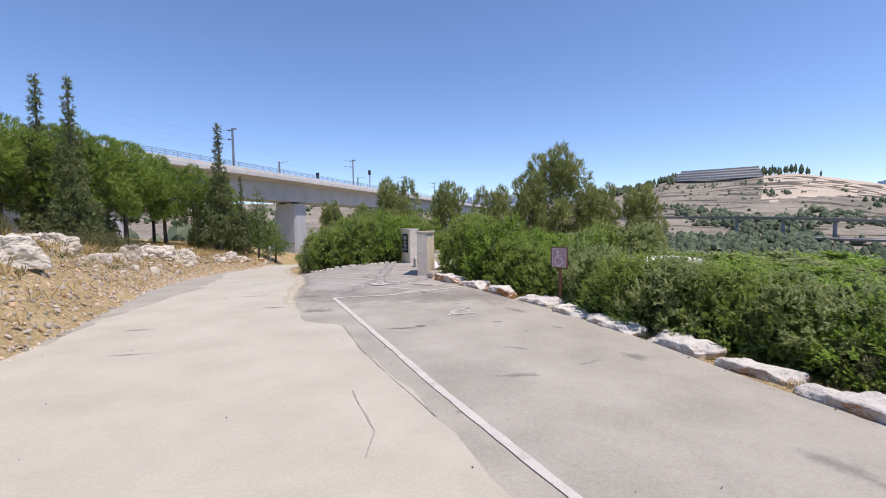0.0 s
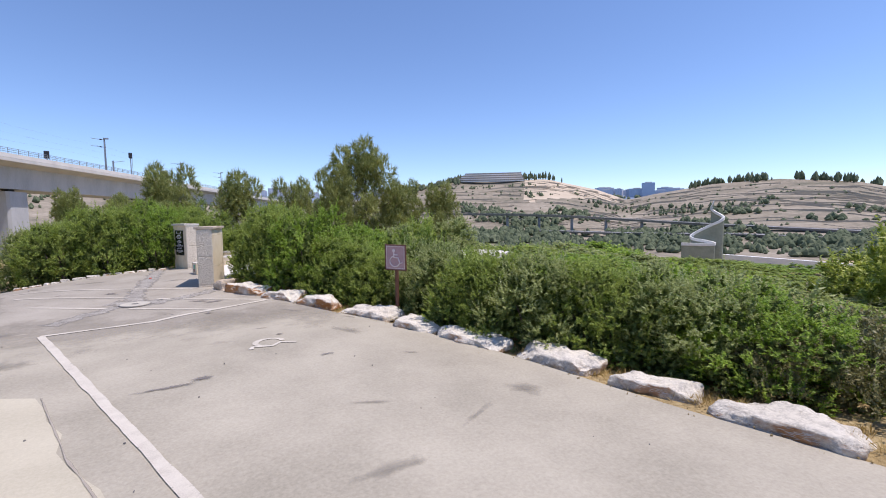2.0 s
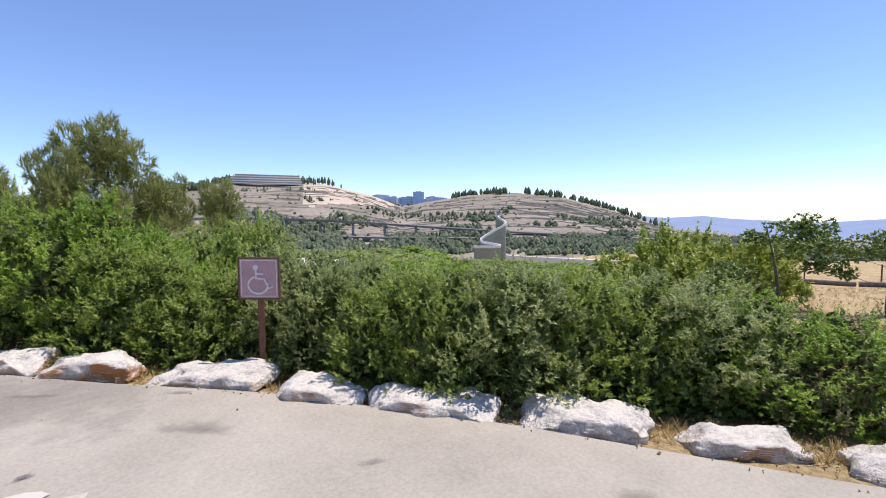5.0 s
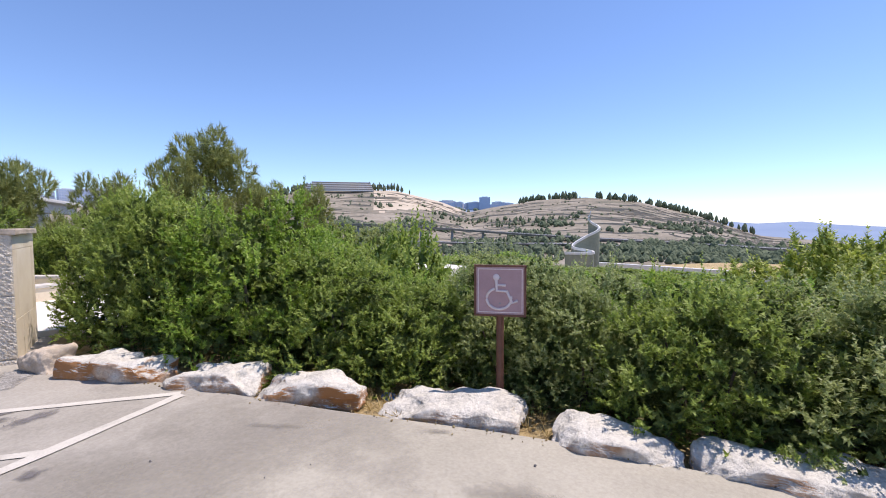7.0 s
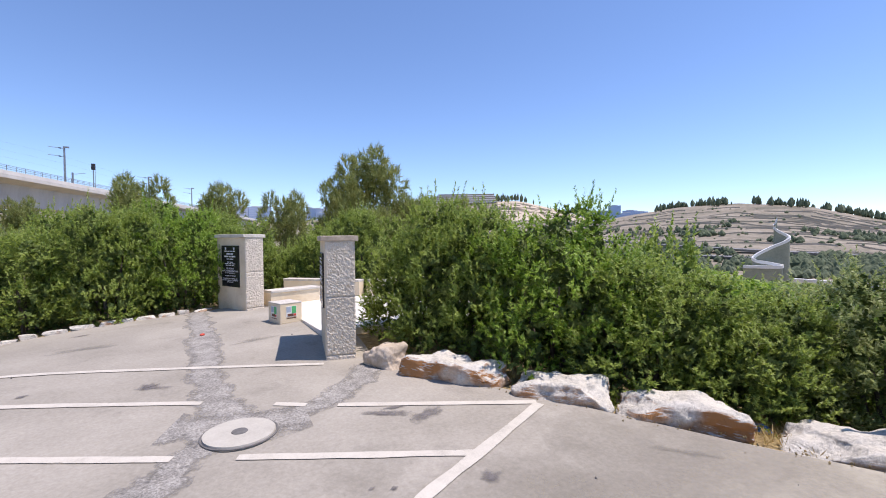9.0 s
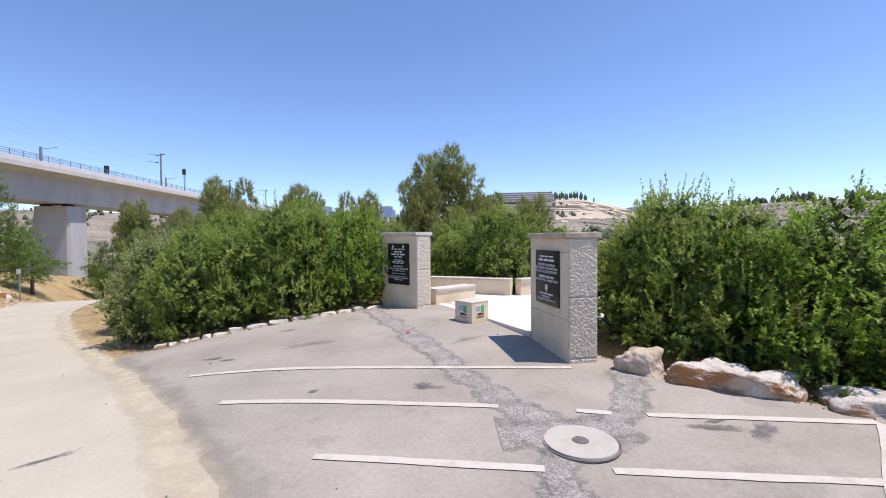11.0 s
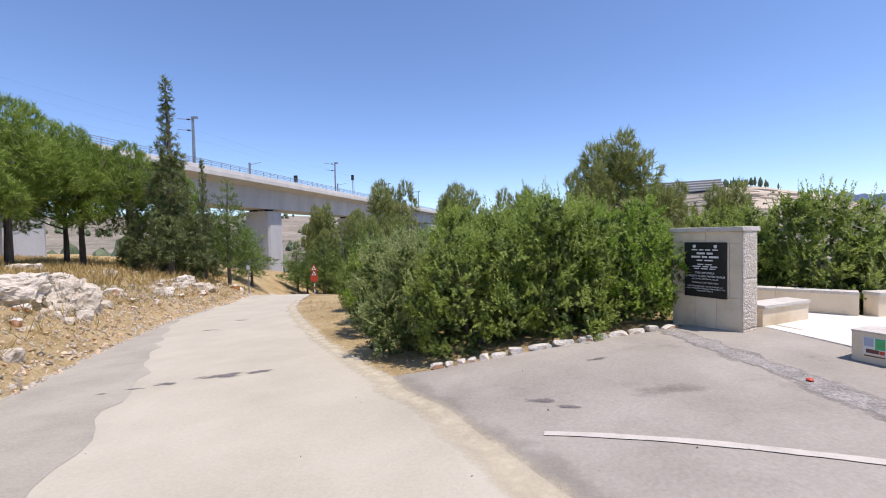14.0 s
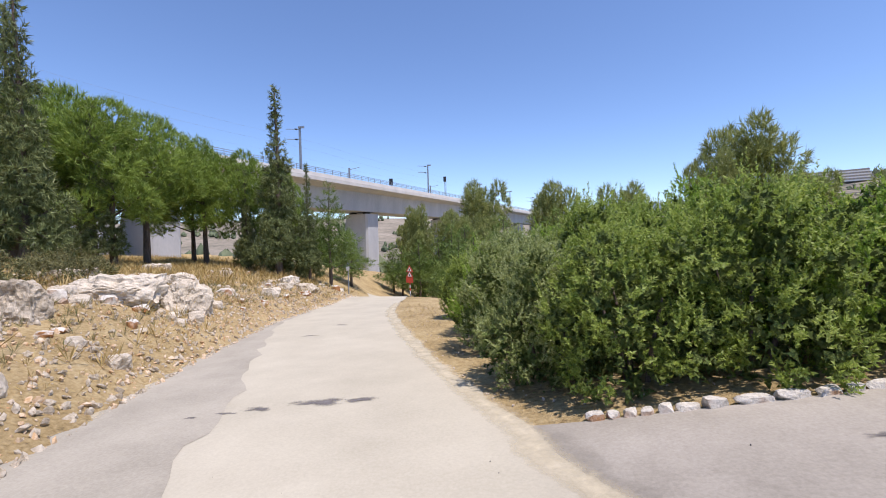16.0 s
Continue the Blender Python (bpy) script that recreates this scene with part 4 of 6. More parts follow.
def plaza():
    bm = bmesh.new()
    pts = [(-1.75, 20.3), (-1.47, 18.3), (-1.38, 17.2), (0.3, 17.15), (4.6, 17.4), (9.5, 19.5), (9.5, 21.6), (2.6, 21.3), (2.48, 20.62), (0.3, 20.5), (-0.6, 21.3), (-1.6, 21.9)]
    top = [bm.verts.new((x, y, 0.125)) for x, y in pts]
    bot = [bm.verts.new((x, y, -0.25)) for x, y in pts]
    bm.faces.new(top)
    for k in range(len(pts)):
        bm.faces.new((top[k], bot[k], bot[(k + 1) % len(pts)], top[(k + 1) % len(pts)]))
    bmesh.ops.recalc_face_normals(bm, faces=bm.faces[:])
    tagged(part("plaza_floor", bm, M_PLAZA), "pale bright stone paving of the memorial forecourt", "paving", kind="structure")


plaza()


def planter_wall(name, pts, z0, z1, thick, label):
    """A low wall with a coping, stone by stone."""
    ob = tagged(empty(name), label, "low wall")
    for (x0, y0), (x1, y1) in zip(pts, pts[1:]):
        d = Vector((x1 - x0, y1 - y0, 0))
        rot = Matrix.Rotation(math.atan2(d.y, d.x), 3, "Z")
        n = max(1, round(d.length / 0.85))
        for k in range(n):
            c = Vector((x0, y0, 0)) + d * (k + 0.5) / n
            part("stone", box((d.length / n - 0.006, thick, z1 - z0), (c.x, c.y, (z0 + z1) / 2), 0.006, rot=rot), M_SMOOTH, ob)
            part("coping", box((d.length / n - 0.005, thick + 0.05, 0.05), (c.x, c.y, z1 + 0.024), 0.008, rot=rot), M_LIME, ob, "pale stone coping")
    return ob


planter_wall("planter_wall", [(-1.80, 20.10), (-0.78, 20.50)], 0.0, 0.37, 0.28, "low pale limestone planter wall with stone coping")
planter_wall("planter_wall", [(0.24, 20.56), (-0.5, 21.25), (-1.2, 21.85)], 0.0, 0.44, 0.22, "low limestone planter wall at the paved forecourt")
long_wall = planter_wall("planter_wall", [(0.36, 20.50), (1.95, 20.56)], 0.0, 0.44, 0.22, "low limestone planter wall with a sloping end below a hedge")
ramp_end = part("sloping_end", prism([(0, 0), (0.52, 0), (0.52, 0.13), (0, 0.49)], 0.22), M_SMOOTH, long_wall, "raked stone end")
ramp_end.matrix_basis = Matrix.Translation((1.955, 20.45, 0.0)) @ Matrix.Rotation(0.04, 4, "Z")


# ---- plants ----
def blades(rng, pos, out, length, width, per, spread, twig, corners=4):
    """Leaves in sprigs: each sprig at pos points along out and bears a number of leaves, each one a folded quad."""
    n = len(pos)
    k = np.tile(np.arange(per), n)
    p = np.repeat(pos, per, axis=0)
    d = np.repeat(out, per, axis=0)
    d = d / np.linalg.norm(d, axis=1, keepdims=True)
    side = np.cross(d, rng.normal(size=d.shape))
    side /= np.linalg.norm(side, axis=1, keepdims=True) + 1e-9
    oth = np.cross(d, side)
    a = k * 2.4 + np.repeat(rng.uniform(0, 6.28, n), per)
    radial = side * np.cos(a)[:, None] + oth * np.sin(a)[:, None]
    base = p + d * (twig * (k / per))[:, None]
    ax = d * rng.uniform(0.3, 1.0, (n * per, 1)) + radial * spread
    ax /= np.linalg.norm(ax, axis=1, keepdims=True)
    wd = np.cross(ax, d + rng.normal(scale=0.35, size=d.shape))
    wd /= np.linalg.norm(wd, axis=1, keepdims=True) + 1e-9
    ln = (length * rng.uniform(0.65, 1.25, n * per))[:, None]
    w = (width * rng.uniform(0.7, 1.2, n * per))[:, None]
    if corners == 3:
        v = np.stack([base - wd * w, base + wd * w, base + ax * ln], axis=1)
    else:
        v = np.stack([base, base + ax * ln * 0.55 + wd * w, base + ax * ln, base + ax * ln * 0.55 - wd * w], axis=1)
    return v.reshape(-1, 3)


def leaf_mesh(name, v, material, corners=4):
    return mesh_np(name, v, np.arange(len(v)).reshape(-1, corners), material)


def lobe_points(rng, lobes, count, inset=0.12):
    """Places spread over the outside of a union of ellipsoids, with the outward way at each."""
    C = np.array([l[0] for l in lobes])
    R = np.array([l[1] for l in lobes])
    area = R[:, 0] * R[:, 1] + R[:, 0] * R[:, 2]
    pick = rng.choice(len(lobes), count * 2, p=area / area.sum())
    u = rng.normal(size=(count * 2, 3))
    u /= np.linalg.norm(u, axis=1, keepdims=True)
    p = C[pick] + u * R[pick] * (1 - inset * rng.random((count * 2, 1)) ** 1.5)
    inside = np.zeros(len(p), bool)
    for i in range(len(lobes)):
        q = (p - C[i]) / R[i]
        inside |= ((q ** 2).sum(1) < 0.72) & (pick != i)
    keep = ~inside
    nrm = u / R[pick]
    nrm /= np.linalg.norm(nrm, axis=1, keepdims=True)
    return p[keep][:count], nrm[keep][:count]


SHRUB_LABEL = {"a": "dense bright-green glossy lentisk shrub in full leaf", "b": "dense grey-green rounded shrub with small leaves", "c": "dense vivid-green shrub with upright leafy shoots", "m": "airy yellow-green flowering shrub", "s": "low olive-green scrub on dry soil"}


def shrub_proto(seed, material, sprigs, leaf, per, n_lobes=15, airy=False, kind="a", tall=1.0, fan=8):
    """A shrub of about 2 m across and 2 m x tall in height, to be scaled: round lobes, tufts of sprigs over them. Rests on z = 0."""
    rng = np.random.default_rng(seed)
    lobes = []
    for i in range(n_lobes):
        t = (i + 0.5) / n_lobes
        a = i * 2.4 + rng.uniform(-0.35, 0.35)
        z = 0.26 + 1.34 * t ** 1.15 + rng.uniform(-0.08, 0.08)
        r = 0.66 * math.sqrt(max(0.02, 1 - ((z - 0.4) / 1.35) ** 2 if z > 0.4 else 1)) * rng.uniform(0.85, 1.12)
        s = rng.uniform(0.29, 0.46) * (1.0 - 0.2 * t)
        lobes.append(((r * math.cos(a), r * math.sin(a), z * tall), (s, s, s * rng.uniform(0.9, 1.2) * (0.4 + 0.6 * tall))))
    lobes.append(((0, 0, 0.8 * tall), (0.62, 0.62, 0.8 * tall)))
    p, nrm = lobe_points(rng, lobes, sprigs // fan, 0.22 if not airy else 0.8)
    open_side = (nrm[:, 2] > -0.55) & (p[:, 2] > 0.05)
    p, nrm = np.repeat(p[open_side], fan, axis=0), np.repeat(nrm[open_side], fan, axis=0)
    out = nrm + np.array([0, 0, 0.95]) + rng.normal(scale=0.5, size=nrm.shape)
    out /= np.linalg.norm(out, axis=1, keepdims=True)
    p = p + out * rng.uniform(0.0, 0.11, (len(p), 1)) + rng.normal(scale=0.035, size=p.shape)
    v = blades(rng, p, out, leaf, leaf * 0.27, per, 0.85, leaf * 1.9, 3)
    # long shoots that break the outline
    tip = rng.choice(np.flatnonzero(nrm[:, 2] > 0.15), sprigs // 26)
    rise = out[tip] * 0.6 + np.array([0, 0, 0.6])
    for k in range(3):
        v = np.concatenate([v, blades(rng, p[tip] + rise * 0.07 * (k + 1), rise, leaf * (1 - 0.12 * k), leaf * 0.25, max(3, per - 3), 0.8, leaf * 1.8, 3)])
    ob = tagged(empty("shrub"), SHRUB_LABEL[kind], "shrub")
    put_mesh("foliage", leaf_mesh("foliage", v, material, 3), ob)
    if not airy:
        # inner leaves in a darkened green that stands in for shade between lobes
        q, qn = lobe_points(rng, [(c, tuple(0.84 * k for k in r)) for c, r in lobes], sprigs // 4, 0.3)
        put_mesh("inner_crown", leaf_mesh("inner_crown", blades(rng, q, qn + rng.normal(scale=0.5, size=qn.shape), max(0.075, leaf * 1.3), max(0.03, leaf * 0.55), 5, 0.9, 0.1, 3), M_INNER, 3), ob, "inner leaves coloured darker to stand for shade within the shrub")
    for i in range(4):
        a = i * 1.57 + rng.uniform(-0.5, 0.5)
        r = rng.uniform(0.3, 0.6)
        part("stem", tube([(0.1 * math.cos(a), 0.1 * math.sin(a), -0.1), (r * 0.5 * math.cos(a), r * 0.5 * math.sin(a), 0.5 * tall), (r * math.cos(a), r * math.sin(a), 1.1 * tall)], [0.035, 0.025, 0.01], 6), M_BARK, ob, "thin brown stem")
    return ob


used_protos = set()


def plant(proto, x, y, z, turn, sx, sy, sz, group=""):
    """Sets the prototype itself the first time, copies after that."""
    m = Matrix.LocRotScale((x, y, z), Euler((0, 0, turn)), (sx, sy, sz))
    if proto not in used_protos:
        used_protos.add(proto)
        proto.matrix_basis = m
        ob = proto
    else:
        ob = copy_thing(proto, Matrix.Identity(4))
        ob.matrix_basis = m
    if group:
        tagged(ob, group=group)
    return ob


KIND = {"a": M_LEAF, "b": M_LEAF2, "c": M_LEAF3}
near = [shrub_proto(s, KIND[k], 4000, 0.041, 9, kind=k) for s, k in ((1, "a"), (2, "c"), (3, "b"), (4, "a"), (6, "b"))]
near_low = [shrub_proto(s, KIND[k], 2300, 0.042, 9, kind=k, tall=0.5) for s, k in ((7, "a"), (8, "b"), (9, "c"))]
mid = [shrub_proto(s, KIND[k], 1700, 0.075, 7, kind=k, fan=6) for s, k in ((11, "c"), (12, "b"), (13, "a"))]
mid_low = [shrub_proto(s, KIND[k], 1200, 0.078, 7, kind=k, tall=0.42, fan=6) for s, k in ((17, "c"), (18, "a"), (19, "b"))]


def bush(k, x, y, w, top, group, sink=0.15, close=True):
    """A shrub w wide to each side whose shoots reach up to the height top."""
    z = land(x, y) - sink
    sz = max(0.2, (top - z) / 2.1)
    if sz / w < 0.68:
        kinds, tall = (near_low, 0.5) if close else (mid_low, 0.42)
        sz = sz / tall * 0.94
    else:
        kinds = near if close else mid
    plant(kinds[k % len(kinds)], x, y, z, rr.uniform(0, 6), w, w * rr.uniform(0.92, 1.08), sz, group)


G_R = "shrubs beyond the boulders"
rr = random.Random(21)
KD = Vector((-0.449, 0.894))
KN = Vector((0.894, 0.449))


def kerb_point(s, off):
    """A place s metres along the boulder row from its far end, off metres behind it."""
    y = 15.6 - s * 0.894
    return kerb_x(y) + KN.x * off, y + KN.y * off


# first row close behind the boulders: along, behind, width, height of its top
for i, (s, off, w, top) in enumerate([(0.15, 1.35, 1.05, 2.15), (1.2, 1.45, 1.15, 2.0), (2.3, 1.5, 1.0, 1.35), (3.1, 1.6, 0.85, 1.0), (4.2, 1.85, 0.95, 1.2), (5.0, 1.45, 0.92, 1.1), (6.1, 1.25, 1.05, 1.2), (7.1, 1.15, 1.0, 1.1),
                                      (8.1, 1.65, 1.05, 1.1), (9.2, 1.8, 0.95, 1.0), (10.2, 1.9, 1.0, 0.8)]):
    x, y = kerb_point(s, off)
    bush([0, 1, 0, 3, 2, 2, 3, 2, 0, 4, 1][i], x, y, w, top, G_R)
# rows behind, falling with the slope
for off, n, w in ((2.9, 9, 1.25), (4.8, 8, 1.45), (7.0, 7, 1.8), (9.8, 6, 2.2), (13.0, 6, 2.6), (17.0, 5, 3.2), (22.0, 5, 3.6), (27.0, 4, 3.9)):
    for i in range(n):
        s = -0.3 + (i + rr.uniform(-0.25, 0.25)) * (10.5 + off * 0.28) / n
        x, y = kerb_point(s, off + rr.uniform(-0.4, 0.4))
        if y > 16.2 and off < 11:
            continue
        top = -0.8 * step(6, 16, off) + float(np.interp(s, [0, 1.5, 3, 4.5, 7, 10, 13], [1.9, 1.45, 0.95, 0.95, 1.0, 0.85, 0.4])) - (0.07 + 0.06 * step(2, 4.5, s)) * off + rr.uniform(-0.22, 0.16)
        bush(rr.randrange(3), x, y, w * rr.uniform(0.9, 1.1), top, G_R, 0.1, off < 3.5)
# hedge on the lane side of the gate
G_L = "shrubs of the hedge beside the gate"
for i, (x, y, w, top, k) in enumerate([(-3.25, 21.2, 1.0, 2.1, 1), (-4.4, 20.95, 1.1, 2.25, 0), (-5.55, 20.85, 1.1, 1.85, 3), (-6.5, 21.5, 0.95, 1.45, 4), (-6.9, 23.6, 1.15, 1.7, 4), (-7.4, 25.6, 1.0, 1.45, 1), (-8.2, 28.4, 0.95, 1.25, 3),
                                       (-5.3, 23.4, 1.3, 2.3, 0), (-3.6, 23.3, 1.3, 2.5, 1), (-2.2, 22.7, 0.95, 2.0, 3), (-6.7, 25.9, 1.4, 1.65, 4), (-4.6, 25.6, 1.5, 2.5, 3), (-2.4, 25.3, 1.5, 2.4, 0), (-6.9, 29.6, 1.2, 1.6, 0), (-5.5, 29, 1.6, 1.9, 1)]):
    bush(k, x, y, w, top, G_L)
for x, y, w, top, k in [(-1.0, 22.9, 1.0, 1.25, 0), (0.75, 21.75, 1.05, 2.35, 0), (1.9, 21.6, 0.85, 1.75, 1), (2.9, 21.5, 0.9, 1.45, 3), (4.0, 21.7, 0.9, 1.35, 0), (5.4, 22.2, 1.0, 1.3, 1), (-0.3, 22.6, 0.95, 1.7, 3), (1.2, 21.3, 0.9, 1.1, 4), (2.2, 21.15, 0.7, 1.15, 0), (6.8, 23.4, 1.0, 1.7, 2), (0.6, 24.0, 1.1, 2.2, 0), (8.2, 22.5, 1.2, 1.6, 1),
                        (2.4, 16.9, 1.1, 1.5, 0), (4.0, 16.4, 1.3, 1.2, 1), (0.15, 16.75, 1.0, 1.85, 3)]:
    bush(k, x, y, w, top, "shrubs round the forecourt", close=x < 0.5 or (x < 3.5 and y > 20))
mim = [shrub_proto(s, M_MIM, 1300, 0.1, 7, airy=True, kind="m", tall=0.7) for s in (31, 32)]
for x, y, w, top, k in [(21.2, 11.0, 2.0, 1.6, 0), (19.5, 10.2, 1.6, 0.6, 1), (23.5, 13.5, 2.2, 0.1, 0), (20.5, 8.3, 1.8, 1.2, 1), (24.5, 10.5, 2.0, 0.9, 0), (22.5, 8.4, 1.6, 0.9, 0), (18.0, 9.2, 1.5, -0.4, 1)]:
    z = land(x, y) - 0.1
    plant(mim[k], x, y, z, rr.uniform(0, 6), w, w, (top - z) / 1.7, "yellow-green shrubs by the field")
scrub = shrub_proto(41, M_WEED, 1500, 0.05, 7, airy=True, kind="s", tall=0.35)
for x, y, w, h in [(5.1, 7.0, 0.8, 0.3), (5.2, 5.6, 0.9, 0.28), (5.6, 7.1, 1.0, 0.35), (6.4, 5.8, 1.1, 0.32), (6.9, 7.4, 1.2, 0.4), (5.0, 4.4, 0.8, 0.25), (7.8, 6.0, 1.2, 0.35), (-17.2, 22.0, 1.1, 0.35), (-18.8, 25.4, 1.2, 0.35), (-19.8, 23.2, 1.3, 0.4), (-21, 27, 1.3, 0.4), (-15.5, 17.5, 0.8, 0.25), (-13.3, 13.4, 0.8, 0.3), (-14.7, 12.6, 1.0, 0.35), (-11.3, 11.4, 0.7, 0.25)]:
    plant(scrub, x, y, land(x, y) - 0.05, rr.uniform(0, 6), w, w, h / 0.35, "low scrub on dry soil")


def tree(label, height, material, crown, trunk_r, sprigs, leaf, per, seed, lean=(0, 0), airy=0.5, up=0.5, width=0.2, spread=0.8, forks=5, bark=M_BARK):
    """A tree on z = 0: tapered trunk, limbs to the crown's lobes, and sprigs over them."""
    rng = np.random.default_rng(seed)
    lobes = crown(rng, height)
    ob = tagged(empty("tree"), label, "tree")
    bm = bmesh.new()
    top = max(l[0][2] for l in lobes)
    path = [(lean[0] * t * t * height + 0.04 * height * 0.15 * math.sin(5 * t + seed), lean[1] * t * t * height + 0.03 * height * 0.15 * math.cos(4 * t + seed), t * top - 0.25 * (t == 0)) for t in np.linspace(0, 1, 7)]
    tube(path, [trunk_r * (1.15 - 1.0 * t) for t in np.linspace(0, 1, 7)], 9, bm)
    part("trunk", bm, bark, ob)
    order = rng.permutation(len(lobes))[:max(forks, 3)]
    for i in order:
        c = Vector(lobes[i][0])
        t = max(0.2, min(0.95, (c.z - 0.25 * math.hypot(c.x, c.y)) / top - 0.05))
        s = Vector((lean[0] * t * t * height, lean[1] * t * t * height, t * top))
        part("limb", tube([s, s.lerp(c, 0.5) + Vector((0, 0, -0.03 * height * 0.3)), c], [trunk_r * 0.42 * (1.15 - t), trunk_r * 0.25 * (1.15 - t), 0.012], 6), bark, ob)
    p, nrm = lobe_points(rng, lobes, sprigs, airy)
    out = nrm + np.array([0, 0, up]) + rng.normal(scale=0.4, size=nrm.shape)
    v = blades(rng, p, out, leaf, leaf * width, per, spread, leaf * 0.8, 3)
    put_mesh("crown", leaf_mesh("crown", v, material, 3), ob)
    return ob


def dome(lo, wide, n=16):
    def f(rng, h):
        out = []
        for i in range(n):
            a, r = rng.uniform(0, 6.28), math.sqrt(rng.random()) * wide
            z = h - (r / wide) ** 2 * (h - lo) * 0.55 - rng.uniform(0.3, 0.9) * h * 0.12
            if i % 3 == 0:
                z = rng.uniform(lo, z)
            s = rng.uniform(0.28, 0.42) * wide
            out.append(((r * math.cos(a), r * math.sin(a), z), (s, s, s * 0.8)))
        return out
    return f


def spire(lo, wide, n=70, power=1.0, droop=0.25):
    def f(rng, h):
        out = []
        for i in range(n):
            t = (i + rng.random()) / n
            z = lo + (h - lo) * t
            r = wide * (1 - t) ** power * rng.uniform(0.55, 1.15)
            a = i * 2.4 + rng.uniform(-0.5, 0.5)
            s = max(0.13, 0.34 * wide * (1.05 - t))
            out.append(((r * 0.72 * math.cos(a), r * 0.72 * math.sin(a), z + droop * r), (max(0.14, r * 0.42), max(0.14, r * 0.42), s * 0.62)))
        return out
    return f


def tufted(lo, wide, n=30):
    """Separate tufts at the ends of limbs, with gaps between them."""
    def f(rng, h):
        out = []
        for i in range(n):
            t = (i + rng.random()) / n
            a = i * 2.4 + rng.uniform(-0.6, 0.6)
            r = wide * (0.35 + 0.65 * math.sin(math.pi * (0.22 + 0.62 * t))) * rng.uniform(0.3, 1.0)
            s = rng.uniform(0.19, 0.33) * wide
            out.append(((r * math.cos(a), r * math.sin(a), lo + (h - lo) * t * 0.93), (s, s, s * 1.05)))
        return out
    return f


pines = [tree("umbrella-shaped dense green pine on the bank", 8.2, M_PINE, dome(3.0, 2.3, 34), 0.17, 2700, 0.30, 12, s, (0.06, 0.02), 0.4, 0.9, 0.055, 0.5, 14) for s in (51, 52, 53)]
cyps = [tree("tall dark ragged cypress", 11.3, M_CYP, spire(1.0, 1.75, 84, 1.05, 0.12), 0.2, 2700, 0.26, 11, s, (0.0, 0.0), 0.45, 0.25, 0.085, 0.65, 30) for s in (61, 62)]
young = [tree("young light-green pine with a loose crown", 6.5, M_PINEB, spire(0.9, 1.7, 50, 0.7, 0.5), 0.1, 1000, 0.30, 11, s, (0.01, 0.0), 0.7, 0.8, 0.04, 0.6, 16) for s in (71, 72)]
loose = [tree("grey-green pine with an open uneven crown", 13.0, M_PINEG, tufted(3.6, 3.3, 34), 0.24, 2500, 0.5, 13, s, (0.03, 0.0), 0.45, 0.9, 0.06, 0.55, 22) for s in (81, 82)]


def stand(proto, x, y, h0, top, turn, wide=1.0, group="trees on the bank"):
    z = land(x, y) - 0.15
    s = (top - z) / h0
    plant(proto, x, y, z, turn, s * wide, s * wide, s, group)


for x, y, top, w, k, t in [(-27.5, 37.0, 8.6, 1.05, 0, 0), (-26.5, 34.0, 8.4, 1.0, 1, 1), (-29.5, 33.5, 9.4, 1.0, 2, 2), (-26.8, 41.0, 8.0, 0.95, 0, 3), (-24.4, 41.5, 7.2, 0.85, 1, 4), (-32, 36.5, 9.6, 1.1, 1, 5), (-31.0, 30.5, 9.6, 1.1, 0, 2.5), (-29, 42.5, 8.0, 0.9, 2, 1.4),
                           (-34, 29.0, 10.4, 1.2, 2, 0.4), (-22.8, 43.2, 6.6, 0.7, 2, 3.3), (-30.5, 26.0, 9.8, 1.0, 1, 0.9), (-33.0, 22.0, 10.0, 1.2, 0, 4.4)]:
    stand(pines[k], x, y, 8.2, top, t, w)
for x, y, top, w, k, t in [(-20.7, 39.3, 10.5, 0.95, 0, 0.3), (-23.6, 28.0, 10.8, 0.82, 1, 1.1), (-26.6, 33.2, 8.4, 0.85, 0, 2.6), (-19.6, 40.8, 6.2, 0.7, 1, 4.0), (-23.4, 40.2, 6.0, 0.7, 0, 5.0), (-29.3, 31.8, 12.4, 0.95, 0, 2.0), (-21.8, 41.5, 5.6, 0.7, 1, 0.8)]:
    stand(cyps[k], x, y, 11.3, top, t, w)
for x, y, top, w, k, t in [(-19.4, 43.4, 5.2, 1.1, 0, 0.5), (-13.5, 60, 2.6, 1.2, 1, 1.5), (-16.5, 58, 1.2, 1.3, 0, 2.5), (-11.5, 56, 2.4, 1.4, 1, 3.5), (-8.0, 54, 3.0, 1.5, 0, 4.5), (-18.5, 70, 1.5, 1.4, 1, 5.1), (-4.0, 48, 3.2, 1.6, 1, 0.2), (-10.0, 47, 1.6, 1.5, 0, 1.2), (-11.6, 50.5, 1.6, 1.5, 1, 0.7), (-8.5, 43.5, 1.6, 1.4, 1, 2.9), (-20.5, 50, 2.2, 1.5, 0, 3.9), (-22.5, 48, 3.4, 1.4, 1, 1.9), (-18.6, 59, 0.6, 1.3, 0, 1.3), (-20.4, 62, 1.0, 1.3, 1, 2.3), (-15.0, 61, 1.4, 1.3, 0, 3.1)]:
    stand(young[k], x, y, 6.5, top, t, w)
